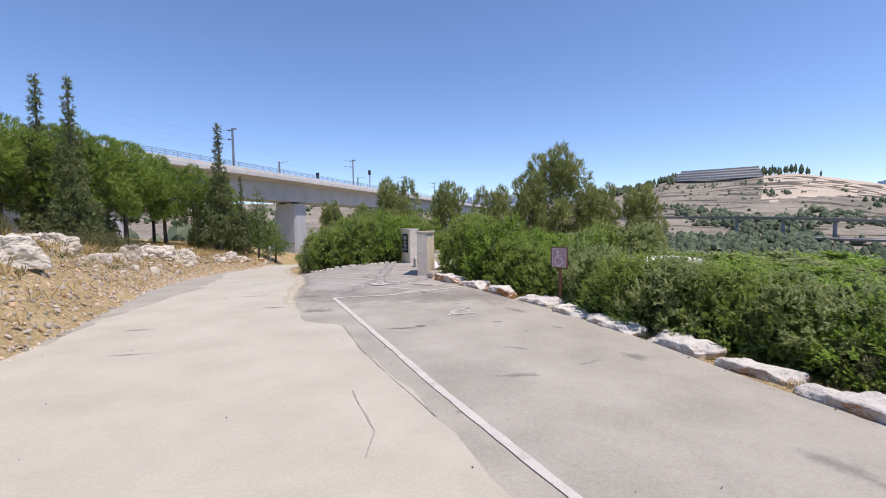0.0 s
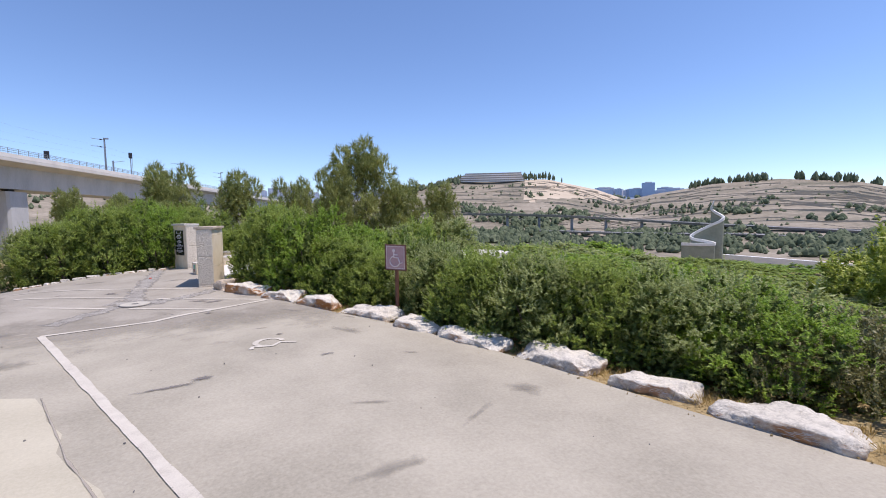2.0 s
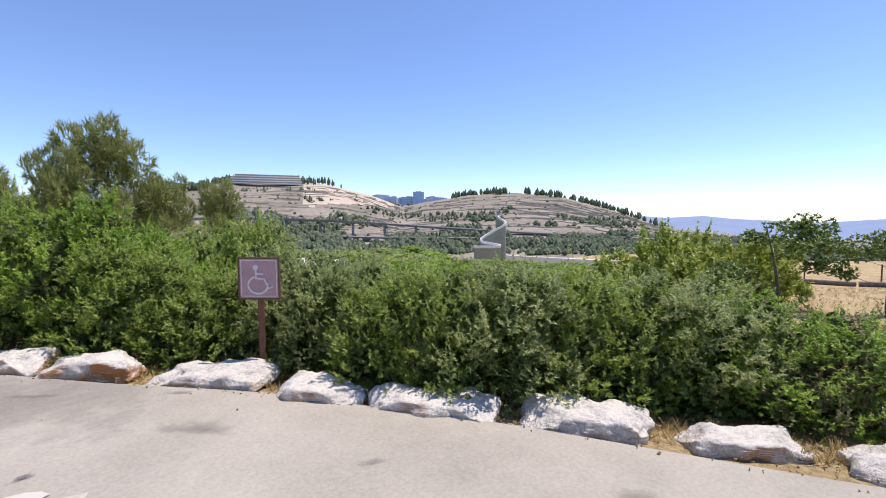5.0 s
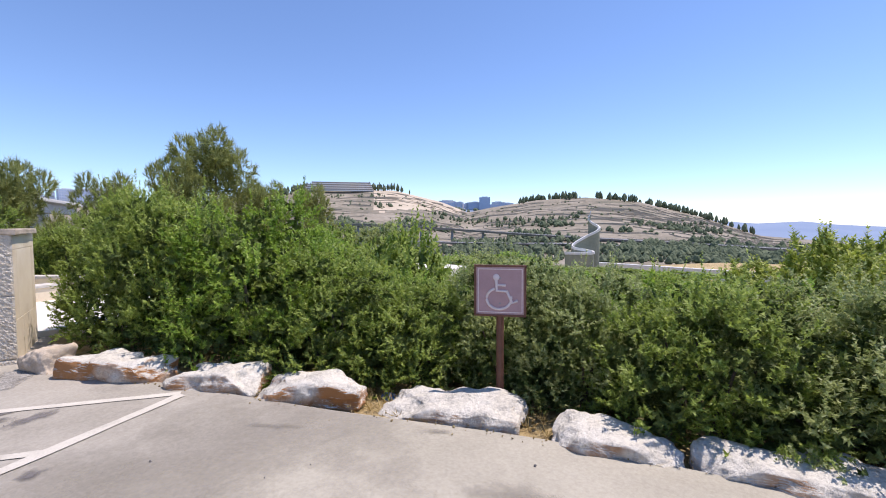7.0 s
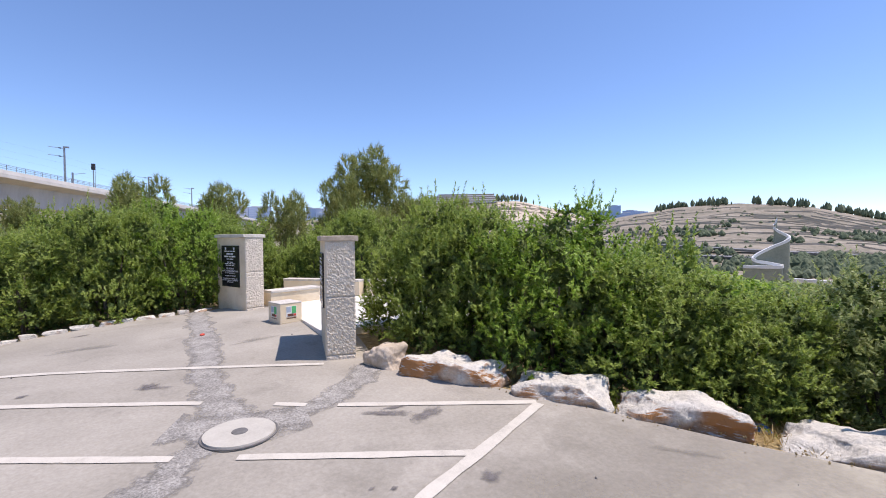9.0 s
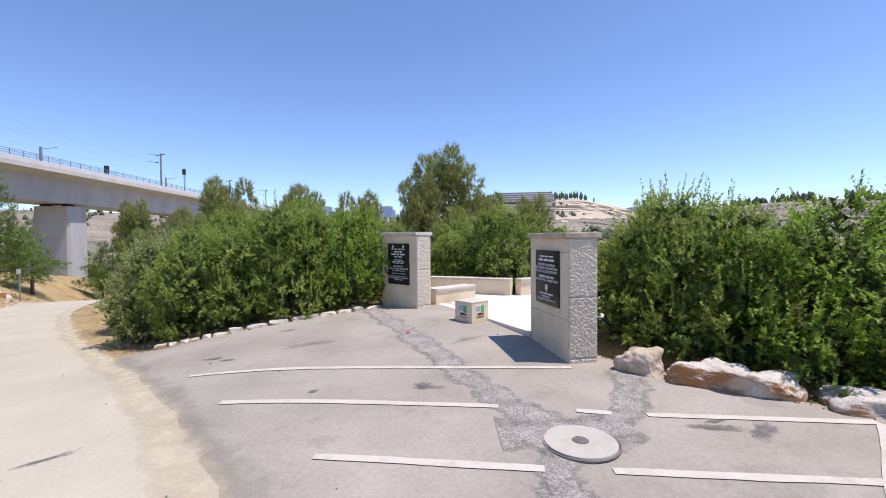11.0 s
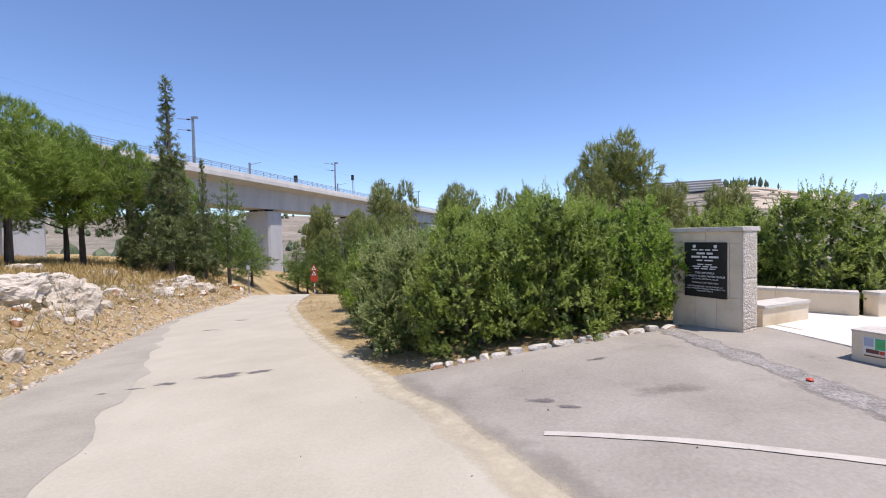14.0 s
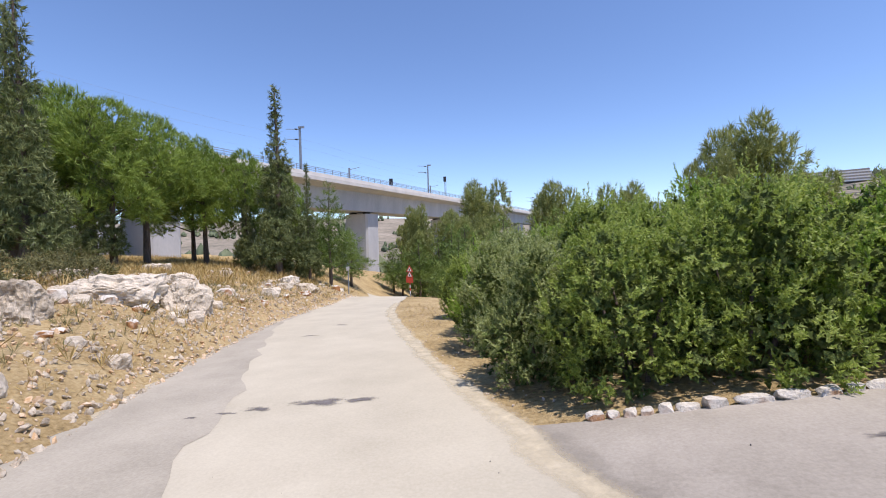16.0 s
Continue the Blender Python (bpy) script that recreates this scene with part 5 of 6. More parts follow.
for x, y, top, w, k, t in [(12.05, 55.3, 10.4, 0.82, 0, 0.3), (8.6, 53.5, 7.4, 0.6, 1, 1.0), (-12.2, 89.0, 10.4, 0.75, 1, 2.0), (-1.9, 79.7, 8.8, 0.7, 0, 3.0), (-15.5, 72, 4.8, 0.75, 1, 4.0), (-13.2, 66, 3.6, 0.7, 0, 1.0), (-17.5, 64, 2.6, 0.6, 1, 2.0), (-10.5, 68, 4.0, 0.7, 0, 5.5), (5.5, 70, 7.0, 0.7, 1, 5.0), (20.5, 52, 5.5, 0.7, 0, 0.8), (17, 56, 6.0, 0.7, 1, 2.2), (-17.6, 62, 5.0, 0.62, 0, 1.7), (-21.5, 76, 4.5, 0.7, 1, 3.7), (-24, 84, 4.0, 0.8, 0, 0.2)]:
    stand(loose[k], x, y, 13.0, top, t, w, "pines beyond the hedge")
sapling = tree("slender leafy sapling with thin bent stems", 3.6, M_PINEB, dome(1.2, 1.3, 9), 0.05, 800, 0.11, 8, 91, (0.12, 0.02), 0.95, 0.5, 0.26, 0.9, 9)
stand(sapling, 18.1, 7.4, 3.6, 1.8, 0.5, 1.35, "saplings by the field")
stand(sapling, 17.8, 4.8, 3.6, 1.3, 2.5, 1.2, "saplings by the field")


def tufts(name, spots, material, label, length, per, seed, thin=0.03):
    """Dry grass: blades in tufts."""
    rng = np.random.default_rng(seed)
    pos = np.array([(x, y, land(x, y) - 0.01) for x, y in spots])
    out = np.tile([0, 0, 1.0], (len(pos), 1)) + rng.normal(scale=0.25, size=(len(pos), 3))
    v = blades(rng, pos, out, length, length * thin, per, 0.5, 0.02)
    ob = put_mesh(name, leaf_mesh(name, v, material))
    tagged(ob, label, "grass", kind="stuff")


rr = random.Random(33)
spots = []
while len(spots) < 6500:
    y = rr.uniform(6, 46)
    dl = 0.3 + rr.random() ** 0.8 * 22
    x = road_left(y) - dl
    if noise.noise((x * 0.35, y * 0.35, 2)) + 0.04 * dl > rr.uniform(-0.1, 0.75):
        spots.append((x, y))
tufts("dry_grass", spots, M_GRASS, "straw-yellow dry grass covering the stony bank", 0.4, 8, 3)
spots = [(road_left(y) - 0.25 - rr.random() * 5, y) for y in [rr.uniform(7, 38) for _ in range(2200)]]
tufts("bank_stubble", spots, M_GRASS, "short dry grass between the stones of the bank", 0.15, 6, 9)
spots = []
while len(spots) < 5200:
    y = rr.uniform(14, 48)
    x = road_left(y) - 3.5 - rr.random() * 26
    if noise.noise((x * 0.3, y * 0.3, 8)) > -0.15:
        spots.append((x, y))
tufts("bank_grass", spots, M_GRASS, "tall straw-coloured grass under the pines", 0.5, 8, 8)
spots = [(road_left(y) - 1.2 - rr.random() * 12, y) for y in [rr.uniform(8, 38) for _ in range(2300)]]
tufts("bank_weeds", spots, M_WEED, "olive-grey low weeds between the bank's rocks", 0.2, 18, 4, 0.02)
spots = []
for _ in range(900):
    s, off = rr.uniform(-0.2, 11.5), rr.uniform(0.25, 0.9)
    x, y = kerb_point(s, off)
    if noise.noise((x * 1.5, y * 1.5, 4)) > -0.05 or s > 8.5 or 2.7 < s < 3.6:
        spots.append((x, y))
tufts("kerb_grass", spots, M_GRASS, "dry yellow grass tufts behind the boulders", 0.12, 8, 5)
spots = [(rr.uniform(5, 40), rr.uniform(-14, 9)) for _ in range(2600)]
spots = [(x, y) for x, y in spots if (x - 3.8) * 0.894 + (y - 5.85) * 0.449 > 1.0 and y < 8.5]
tufts("field_grass", spots, M_GRASS, "short dry grass of the open field", 0.2, 9, 6)
spots = [(road_right(y) + 0.3 + rr.random() * 1.6, y) for y in [rr.uniform(20.8, 33) for _ in range(160)]]
tufts("verge_grass", spots, M_GRASS, "sparse dry grass on the bare verge", 0.09, 7, 7)


def litter(name, n, place, size, material, label, seed):
    """Scattered small chips or fallen leaves, one joined sheet."""
    rng = np.random.default_rng(seed)
    bm = bmesh.new()
    bmesh.ops.create_icosphere(bm, subdivisions=1, radius=0.5)
    base = np.array([v.co[:] for v in bm.verts])
    tri = np.array([[v.index for v in f.verts] for f in bm.faces])
    bm.free()
    vs, fs = [], []
    for k in range(n):
        s = size * rng.uniform(0.4, 1.0) ** 1.5 * 1.6
        x, y, z = place(rng)
        r = np.array(Euler(rng.uniform(0, 6, 3)).to_matrix())
        chip = base * rng.uniform(0.55, 1.4, base.shape) * np.array([1, 0.75, 0.45]) * s
        vs.append(chip @ r.T + np.array([x, y, z + s * 0.2]))
        fs.append(tri + k * len(base))
    tagged(put_mesh(name, mesh_np(name, np.concatenate(vs), np.concatenate(fs), material)), label, "debris", kind="stuff")


def by_bank(rng):
    y = rng.uniform(6, 38)
    x = road_left(y) - rng.random() ** 1.5 * 7 + 0.15
    return x, y, land(x, y)


def by_kerb(rng):
    s = rng.uniform(-0.2, 11.5)
    x, y = kerb_point(s, rng.normal(0.14, 0.1))
    return x, y, lot_height(x, y)


def on_lot(rng):
    y = rng.uniform(3, 19)
    x = rng.uniform(road_left(y) + 0.3, kerb_x(y) - 0.2)
    return x, y, lot_height(x, y)


def on_verge(rng):
    y = rng.uniform(20.2, 32)
    x = road_right(y) + rng.random() * 2.2
    return x, y, land(x, y)


litter("bank_gravel", 4600, by_bank, 0.095, M_BANKROCK, "pale broken limestone chips on the bank", 1)
litter("bank_gravel", 2600, by_bank, 0.085, M_OCHRE, "ochre limestone rubble on the bank", 12)
litter("bank_gravel", 1200, by_bank, 0.06, M_DARKSTONE, "brown broken stone chips on the bank", 2)
litter("bank_gravel", 2400, by_bank, 0.04, M_OCHRE, "small ochre stone chips on the bank", 14)
litter("kerb_debris", 420, by_kerb, 0.02, M_DIRT, "dry leaves and grit along the boulders", 3)
litter("grit", 120, on_lot, 0.016, M_PLUG, "loose grit on the asphalt", 4)
litter("verge_gravel", 420, on_verge, 0.035, M_DARKSTONE, "small stones on the dirt verge", 5)


def rag(x, y, z, material, label, seed):
    bm = bmesh.new()
    bmesh.ops.create_icosphere(bm, subdivisions=2, radius=0.03 if seed == 4 else 0.07)
    for v in bm.verts:
        v.co *= 1 + 0.7 * noise.noise(v.co * 22 + Vector((seed, 0, 0)))
        v.co.z *= 0.5
    ob = tagged(part("litter", bm, material), label, "litter")
    ob.location = (x, y, z)


xx, yy = kerb_point(3.25, 0.75)
rag(xx, yy, land(xx, yy) + 0.03, M_BLUE, "crumpled blue plastic scrap under the shrubs", 1)
xx, yy = kerb_point(3.45, 0.6)
rag(xx, yy, land(xx, yy) + 0.03, M_WHITE, "crumpled white plastic scrap under the shrubs", 2)
rag(-2.86, 18.0, lot_height(-2.9, 17.9) + 0.02, M_RED, "small orange scrap on the asphalt", 4)


# ---- railway viaduct ----
VO = Vector((-37.8, 75.9, 0))
VD = Vector((0.27, 0.963, 0)).normalized()
VN = Vector((-VD.y, VD.x, 0))          # away from the camera's side


def along(s, w, z):
    return VO + VD * s + VN * w + Vector((0, 0, z))


def viaduct():
    ob = tagged(empty("railway_viaduct"), "grey concrete railway viaduct with railings on tall piers", "viaduct")
    s0, s1 = -62, 210

    def extrude(name, prof, material, a=s0, b=s1, seg=24, label=""):
        bm = bmesh.new()
        rows = []
        for k in range(seg + 1):
            s = a + (b - a) * k / seg
            rows.append([bm.verts.new(along(s, w, z)) for w, z in prof])
        n = len(prof)
        for r0, r1 in zip(rows, rows[1:]):
            for i in range(n):
                bm.faces.new((r0[i], r0[(i + 1) % n], r1[(i + 1) % n], r1[i]))
        bm.faces.new(rows[0][::-1])
        bm.faces.new(rows[-1])
        bmesh.ops.recalc_face_normals(bm, faces=bm.faces[:])
        return part(name, bm, material, ob, label)

    extrude("girder", [(2.3, 10.5), (2.5, 6.94), (9.0, 6.94), (9.4, 10.5)], M_CONC)
    extrude("deck_slab", [(0.15, 11.1), (0.2, 10.85), (2.35, 10.4), (9.3, 10.4), (11.6, 10.85), (11.7, 11.1)], M_CONC)
    extrude("cornice", [(-0.1, 11.45), (-0.1, 10.95), (0.35, 10.95), (0.35, 11.45)], M_CONCP, label="pale concrete cornice band")
    extrude("parapet", [(0.1, 12.15), (0.02, 11.5), (0.4, 11.5), (0.4, 12.15)], M_CONCP, label="pale concrete parapet")
    extrude("far_parapet", [(11.4, 11.8), (11.4, 10.7), (11.8, 10.7), (11.8, 11.8)], M_CONCP)
    for z in (12.95, 12.7, 12.4):
        part("rail", tube([along(s0, 0.2, z), along(s1, 0.2, z)], 0.035, 5), M_STEEL, ob, "galvanised handrail")
    bm = bmesh.new()
    tube([(0, 0, 12.1), (0, 0, 13.0)], 0.04, 5, bm)
    first = part("railing_post", bm, M_STEEL, ob)
    first.location = along(s0 + 1, 0.2, 0)
    s = s0 + 3
    while s < 170:
        o = put_mesh("railing_post", first.data, ob)
        o.location = along(s, 0.2, 0)
        s += 2.0
    bm = bmesh.new()
    s = s0 + 0.5
    while s < 170:
        tube([along(s, 0.2, 12.1), along(s, 0.2, 12.95)], 0.012, 3, bm)
        s += 0.4
    tagged(part("railing_bars", bm, M_STEEL, ob), kind="stuff")
    for s, a in ((-26.6, 4.6), (-18.9, 3.7), (21.5, 4.2), (58.5, 4.4), (95, 4.4), (132, 4.4), (168, 4.4)):
        zg = min(land(*along(s, 4, 0).xy), land(*along(s, 0, 0).xy), land(*along(s, 9, 0).xy)) - 1
        bm = bmesh.new()
        prof = [(6.55, 2.6, 0.98), (5.6, 2.6, 0.98), (zg, 3.6, 1.0)]
        rings = []
        for z, hw, k in prof:
            half = a / 2 * k
            c = 0.35
            ring = [(-half + c, -hw), (half - c, -hw), (half, -hw + c), (half, hw - c), (half - c, hw), (-half + c, hw), (-half, hw - c), (-half, -hw + c)]
            rings.append([bm.verts.new(along(s + u, 2.5 + hw + w, z)) for u, w in ring])
        for r0, r1 in zip(rings, rings[1:]):
            for i in range(8):
                bm.faces.new((r0[i], r0[(i + 1) % 8], r1[(i + 1) % 8], r1[i]))
        bm.faces.new(rings[0])
        bm.faces.new(rings[-1])
        bmesh.ops.recalc_face_normals(bm, faces=bm.faces[:])
        pr = part("pier", bm, M_CONC, ob, "tall tapered concrete pier")
        for w in (4.0, 7.2):
            part("bearing", box((1.2, 1.0, 0.4), along(s, w, 6.75), rot=Matrix.Rotation(math.atan2(VD.y, VD.x), 3, "Z")), M_DARK, pr, "dark bearing block")


viaduct()


def mast(s, top, bracket=1):
    p = along(s, 0.3, 0)
    ob = tagged(empty("catenary_mast", Matrix.Translation(p)), "grey steel catenary mast on the railway viaduct", "mast", "catenary masts")
    part("pole", box((0.34, 0.34, top - 11.0), (0, 0, (top + 11.0) / 2), 0.03, taper=0.75), M_STEEL, ob)
    for z in (top - 0.4, top - 1.9):
        part("bracket", tube([(0, 0, z), tuple(VN * 2.6 * bracket + Vector((0, 0, z + 0.35)))], 0.05, 5), M_STEEL, ob)
        part("insulator", tube([tuple(VN * 0.5 * bracket + Vector((0, 0, z + 0.05))), tuple(VN * 0.9 * bracket + Vector((0, 0, z + 0.12)))], 0.11, 7), M_DARK, ob, "ribbed dark insulator")
    part("cap_arm", box((0.9, 0.25, 0.3), (0.3, -0.1, top - 0.15), 0.03), M_STEEL, ob)


for s, top in ((-38.0, 18.6), (0.0, 18.5), (41.3, 18.7), (75.9, 17.8), (108, 18.4), (142, 18.6)):
    mast(s, top)
for s in (26, 64, 100):
    p = along(s, 11.2, 0)
    ob = tagged(empty("catenary_mast", Matrix.Translation(p)), "far-side steel catenary mast on the viaduct", "mast", "catenary masts")
    part("pole", box((0.34, 0.34, 6.2), (0, 0, 13.8), 0.03), M_STEEL, ob)
    part("bracket", tube([(0, 0, 16.5), tuple(-VN * 2.6 + Vector((0, 0, 16.8)))], 0.05, 5), M_STEEL, ob)


def signal(s, top):
    p = along(s, 0.5, 0)
    ob = tagged(empty("rail_signal", Matrix.Translation(p)), "black railway signal head on a grey post", "signal")
    part("post", tube([(0, 0, 11.2), (0, 0, top - 1.0)], 0.1, 7), M_STEEL, ob)
    part("signal_head", box((0.7, 0.4, 1.3), (0, 0, top - 0.65), 0.1), M_DARK, ob, "black signal head")
    part("ladder", tube([(0.3, 0, 11.2), (0.3, 0, top - 1.2)], 0.04, 5), M_STEEL, ob)


signal(51.0, 17.1)
signal(25.3, 13.7)
for i, (w, z) in enumerate(((2.6, 17.6), (2.6, 16.3), (8.4, 16.4))):
    pts = []
    for k in range(25):
        s = -36 + 204 * k / 24
        u = ((s + 36) % 40.8) / 40.8
        pts.append(along(s, w, z - 0.5 * (4 * u * (1 - u))))
    tagged(part("overhead_wire", tube(pts, 0.007, 4), M_STEEL), "thin dark overhead railway wire", "cable")


# ---- roadside signs ----
def warning_sign():
    x, y = -15.6, 50.3
    z = -3.0
    ob = tagged(empty("warning_sign", Matrix.Translation((x, y, z)) @ Matrix.Rotation(radians(-12), 4, "Z")), "red and white warning sign on a striped post", "road sign")
    for k in range(6):
        part("post_band", tube([(0, 0, 0.25 * k), (0, 0, 0.25 * k + 0.25)], 0.045, 8), M_RED if k % 2 else M_WHITE, ob, "painted post band")
    for zz in (2.05, 1.62):
        t = part("triangle", prism([(-0.34, zz - 0.28), (0.34, zz - 0.28), (0, zz + 0.30)], 0.02), M_RED, ob, "red-bordered triangular warning sign")
        t.location.y = -0.06
        t2 = part("field", prism([(-0.2, zz - 0.2), (0.2, zz - 0.2), (0, zz + 0.15)], 0.006), M_WHITE, t)
        t2.location.y = -0.008
        part("symbol", box((0.09, 0.005, 0.14), (0, -0.012, zz - 0.08), 0.001), M_DARK, t)
    part("plate", box((0.62, 0.02, 0.42), (0, -0.05, 1.12), 0.004), M_RED, ob, "red plate")
    part("footing", tube([(0, 0, min(-0.1, land(x, y) - z - 0.2)), (0, 0, 0)], 0.05, 8), M_STEEL, ob)


warning_sign()


def marker(x, y, h, label):
    z = land(x, y)
    ob = tagged(empty("marker_post", Matrix.Translation((x, y, z - 0.1))), label, "post")
    part("pole", tube([(0, 0, 0), (0, 0, h)], 0.035, 8), M_STEEL, ob)
    part("plate", box((0.16, 0.02, 0.22), (0, -0.045, h - 0.08), 0.003), M_CONCP, ob)


marker(-16.2, 38.6, 1.6, "thin grey steel marker post beside the lane")


# ---- memorial sculpture ----
def sculpture():
    o = Vector((34.6, 28.6, 0))
    toward = (Vector((-0.4, 4.8, 0)) - o)
    toward.z = 0
    toward.normalize()
    right = Vector((-toward.y, toward.x, 0))
    m = Matrix.Identity(4)
    m.col[0][:3], m.col[1][:3], m.col[2][:3] = right, -toward, (0, 0, 1)
    zb = land(o.x, o.y) - 0.2
    m.translation = (o.x, o.y, 0)
    ob = tagged(empty("memorial_sculpture", m), "tall spiralling stone and bronze ribbon sculpture", "sculpture")
    key = [(-1.85, -0.6, -0.9), (-0.6, -0.8, -0.9), (0.3, -0.78, -0.88), (0.46, -0.65, -0.78), (-0.2, -0.5, -0.62), (-1.05, -0.4, -0.45), (-1.05, -0.2, -0.1), (-0.1, 0.0, 0.5), (0.85, 0.1, 1.0), (1.05, 0.3, 1.35), (0.5, 0.5, 1.75), (0.25, 0.6, 2.1), (0.4, 0.62, 2.7)]
    pts = []
    for i in range(len(key) - 1):
        p = [Vector(key[max(0, min(len(key) - 1, i + j)) ]) for j in (-1, 0, 1, 2)]
        for k in range(6):
            t = k / 6
            pts.append(0.5 * ((2 * p[1]) + (p[2] - p[0]) * t + (2 * p[0] - 5 * p[1] + 4 * p[2] - p[3]) * t * t + (3 * p[1] - p[0] - 3 * p[2] + p[3]) * t ** 3))
    pts.append(Vector(key[-1]))
    for nm, a, b, dz, th, mt, lab in (("sheet", zb, None, -0.1, 0.07, mat("verdigris_bronze", [(0.3, (0.19, 0.21, 0.16)), (0.7, (0.36, 0.38, 0.30))], 2, 0.7, 0.3, 14, 0.5), "grey-green textured sheet"),
                                      ("ribbon", None, 0.2, 0.02, 0.13, M_WHITE, "pale stone ribbon edge")):
        bm = bmesh.new()
        rows = []
        for i, p in enumerate(pts):
            d = (pts[min(i + 1, len(pts) - 1)] - pts[max(i - 1, 0)])
            d.z = 0
            n = Vector((-d.y, d.x, 0)).normalized() * th if d.length > 1e-6 else Vector((th, 0, 0))
            lo = a if a is not None else p.z - b
            if a is not None:
                lo += (p.z - 2.0 - lo) * step(0.78, 1.0, i / (len(pts) - 1))
            hi = p.z + dz
            rows.append([bm.verts.new((p.x + n.x, p.y + n.y, lo)), bm.verts.new((p.x - n.x, p.y - n.y, lo)), bm.verts.new((p.x - n.x, p.y - n.y, hi)), bm.verts.new((p.x + n.x, p.y + n.y, hi))])
        for r0, r1 in zip(rows, rows[1:]):
            for i in range(4):
                bm.faces.new((r0[i], r0[(i + 1) % 4], r1[(i + 1) % 4], r1[i]))
        bm.faces.new(rows[0][::-1])
        bm.faces.new(rows[-1])
        bmesh.ops.recalc_face_normals(bm, faces=bm.faces[:])
        part(nm, bm, mt, ob, lab)
    # sloping wall with inscription
    a, b = Vector((36.4, 28.0, 0)), Vector((35.0, 19.6, 0))
    d = b - a
    L = d.length
    wm = Matrix.Identity(4)
    dn = d.normalized()
    nn = Vector((dn.y, -dn.x, 0))
    wm.col[0][:3], wm.col[1][:3], wm.col[2][:3] = dn, Vector((0, 0, 1)).cross(dn), (0, 0, 1)
    wm.translation = a
    wl = tagged(empty("inscribed_wall", wm), "low white stone wall with dark lettering", "wall")
    part("body", prism([(-1.2, -5.2), (L + 4.6, -5.2), (L + 4.6, -1.75), (-1.2, -1.95)], 0.4), M_WHITE, wl)
    f = -0.012 if (Matrix.Rotation(0, 3, "Z") @ Vector(wm.col[1][:3])).dot(Vector((-0.4, 4.8, 0)) - a) < 0 else 0.412
    tm = lambda x: Matrix.Translation((x, f, -2.55)) @ Matrix.Rotation(radians(90), 4, "X")
    text_mesh("lettering", "MEMORIA", 0.36, M_DARK, tm(0.9), wl)
    text_mesh("lettering", "11/9 -", 0.36, M_DARK, tm(3.6), wl)
    bm = bmesh.new()
    for k in range(9):
        box((0.2, 0.01, 0.2), (4.5 + 0.3 * k, f, -2.5), bm=bm)
    part("lettering", bm, M_DARK, wl, "dark unreadable lettering")


sculpture()


def field_edge():
    a, b = Vector((45.5, 6.5, 0)), Vector((38.5, -9, 0))
    d = (b - a)
    for k in range(4):
        p, q = a + d * k / 4, a + d * (k + 0.94) / 4
        ob = part("log", tube([(p.x, p.y, land(p.x, p.y) + 0.15), (q.x, q.y, land(q.x, q.y) + 0.15)], [0.24, 0.2], 9), M_BARK)
        tagged(ob, "long felled log bordering the dry field", "log", "logs along the field")
    for k in range(9):
        p = Vector((50, 8, 0)) + Vector((-0.32, -2.4, 0)) * k
        z = land(p.x, p.y)
        ob = tagged(part("fence_post", tube([(p.x, p.y, z - 0.2), (p.x, p.y, z + 1.4)], 0.06, 7), M_BARK), "thin wooden fence post at the field's edge", "fence post", "fence posts")


field_edge()


# ---- valley: road bridges, hill building, city, far trees ----
def bridge(name, pts, width, deep, spacing, label):
    ob = tagged(empty(name), label, "bridge")
    P = [Vector(p) for p in pts]
    bm = bmesh.new()
    rows = []
    for i, p in enumerate(P):
        d = (P[min(i + 1, len(P) - 1)] - P[max(0, i - 1)])
        d.z = 0
        n = Vector((-d.y, d.x, 0)).normalized() * width / 2
        rows.append([bm.verts.new(p + n), bm.verts.new(p - n), bm.verts.new(p - n * 0.7 - Vector((0, 0, deep))), bm.verts.new(p + n * 0.7 - Vector((0, 0, deep)))])
    for r0, r1 in zip(rows, rows[1:]):
        for i in range(4):
            bm.faces.new((r0[i], r0[(i + 1) % 4], r1[(i + 1) % 4], r1[i]))
    bmesh.ops.recalc_face_normals(bm, faces=bm.faces[:])
    part("deck", bm, M_BRIDGE, ob)
    for sgn in (1, -1):
        q = []
        for i, p in enumerate(P):
            d = (P[min(i + 1, len(P) - 1)] - P[max(0, i - 1)])
            d.z = 0
            q.append(p + Vector((-d.y, d.x, 0)).normalized() * sgn * width / 2 + Vector((0, 0, 0.5)))
        part("guard_rail", tube(q, 0.1, 4), M_BRIDGE, ob)
    for p, q in zip(P, P[1:]):
        n = max(1, round((q - p).length / spacing))
        for k in range(n):
            c = p.lerp(q, k / n)
            zg = land(c.x, c.y)
            if zg < c.z - deep - 1:
                part("pier", box((2.2, 2.2, c.z - deep - zg + 2), (c.x, c.y, (c.z - deep + zg - 2) / 2), 0.3), M_BRIDGE, ob, "square concrete pier")


def polar(az, r, el):
    return (r * math.sin(radians(az)), r * math.cos(radians(az)), 1.5 + r * math.tan(radians(el)))


bridge("motorway_bridge", [polar(a, 500, e) for a, e in ((18, 0.35), (25, 0.4), (32, 0.25), (40, -0.1), (48, -0.7), (55, -1.2), (62, -1.6), (70, -2.0), (78, -2.4), (88, -2.8))], 14, 2.2, 42, "grey motorway bridge crossing the valley on piers")
bridge("motorway_bridge", [polar(a, 455, e) for a, e in ((36, -1.9), (45, -2.2), (52, -2.3), (58, -2.3), (65, -2.5), (75, -3.0), (85, -3.4))], 12, 1.8, 42, "lower grey motorway bridge crossing the valley")


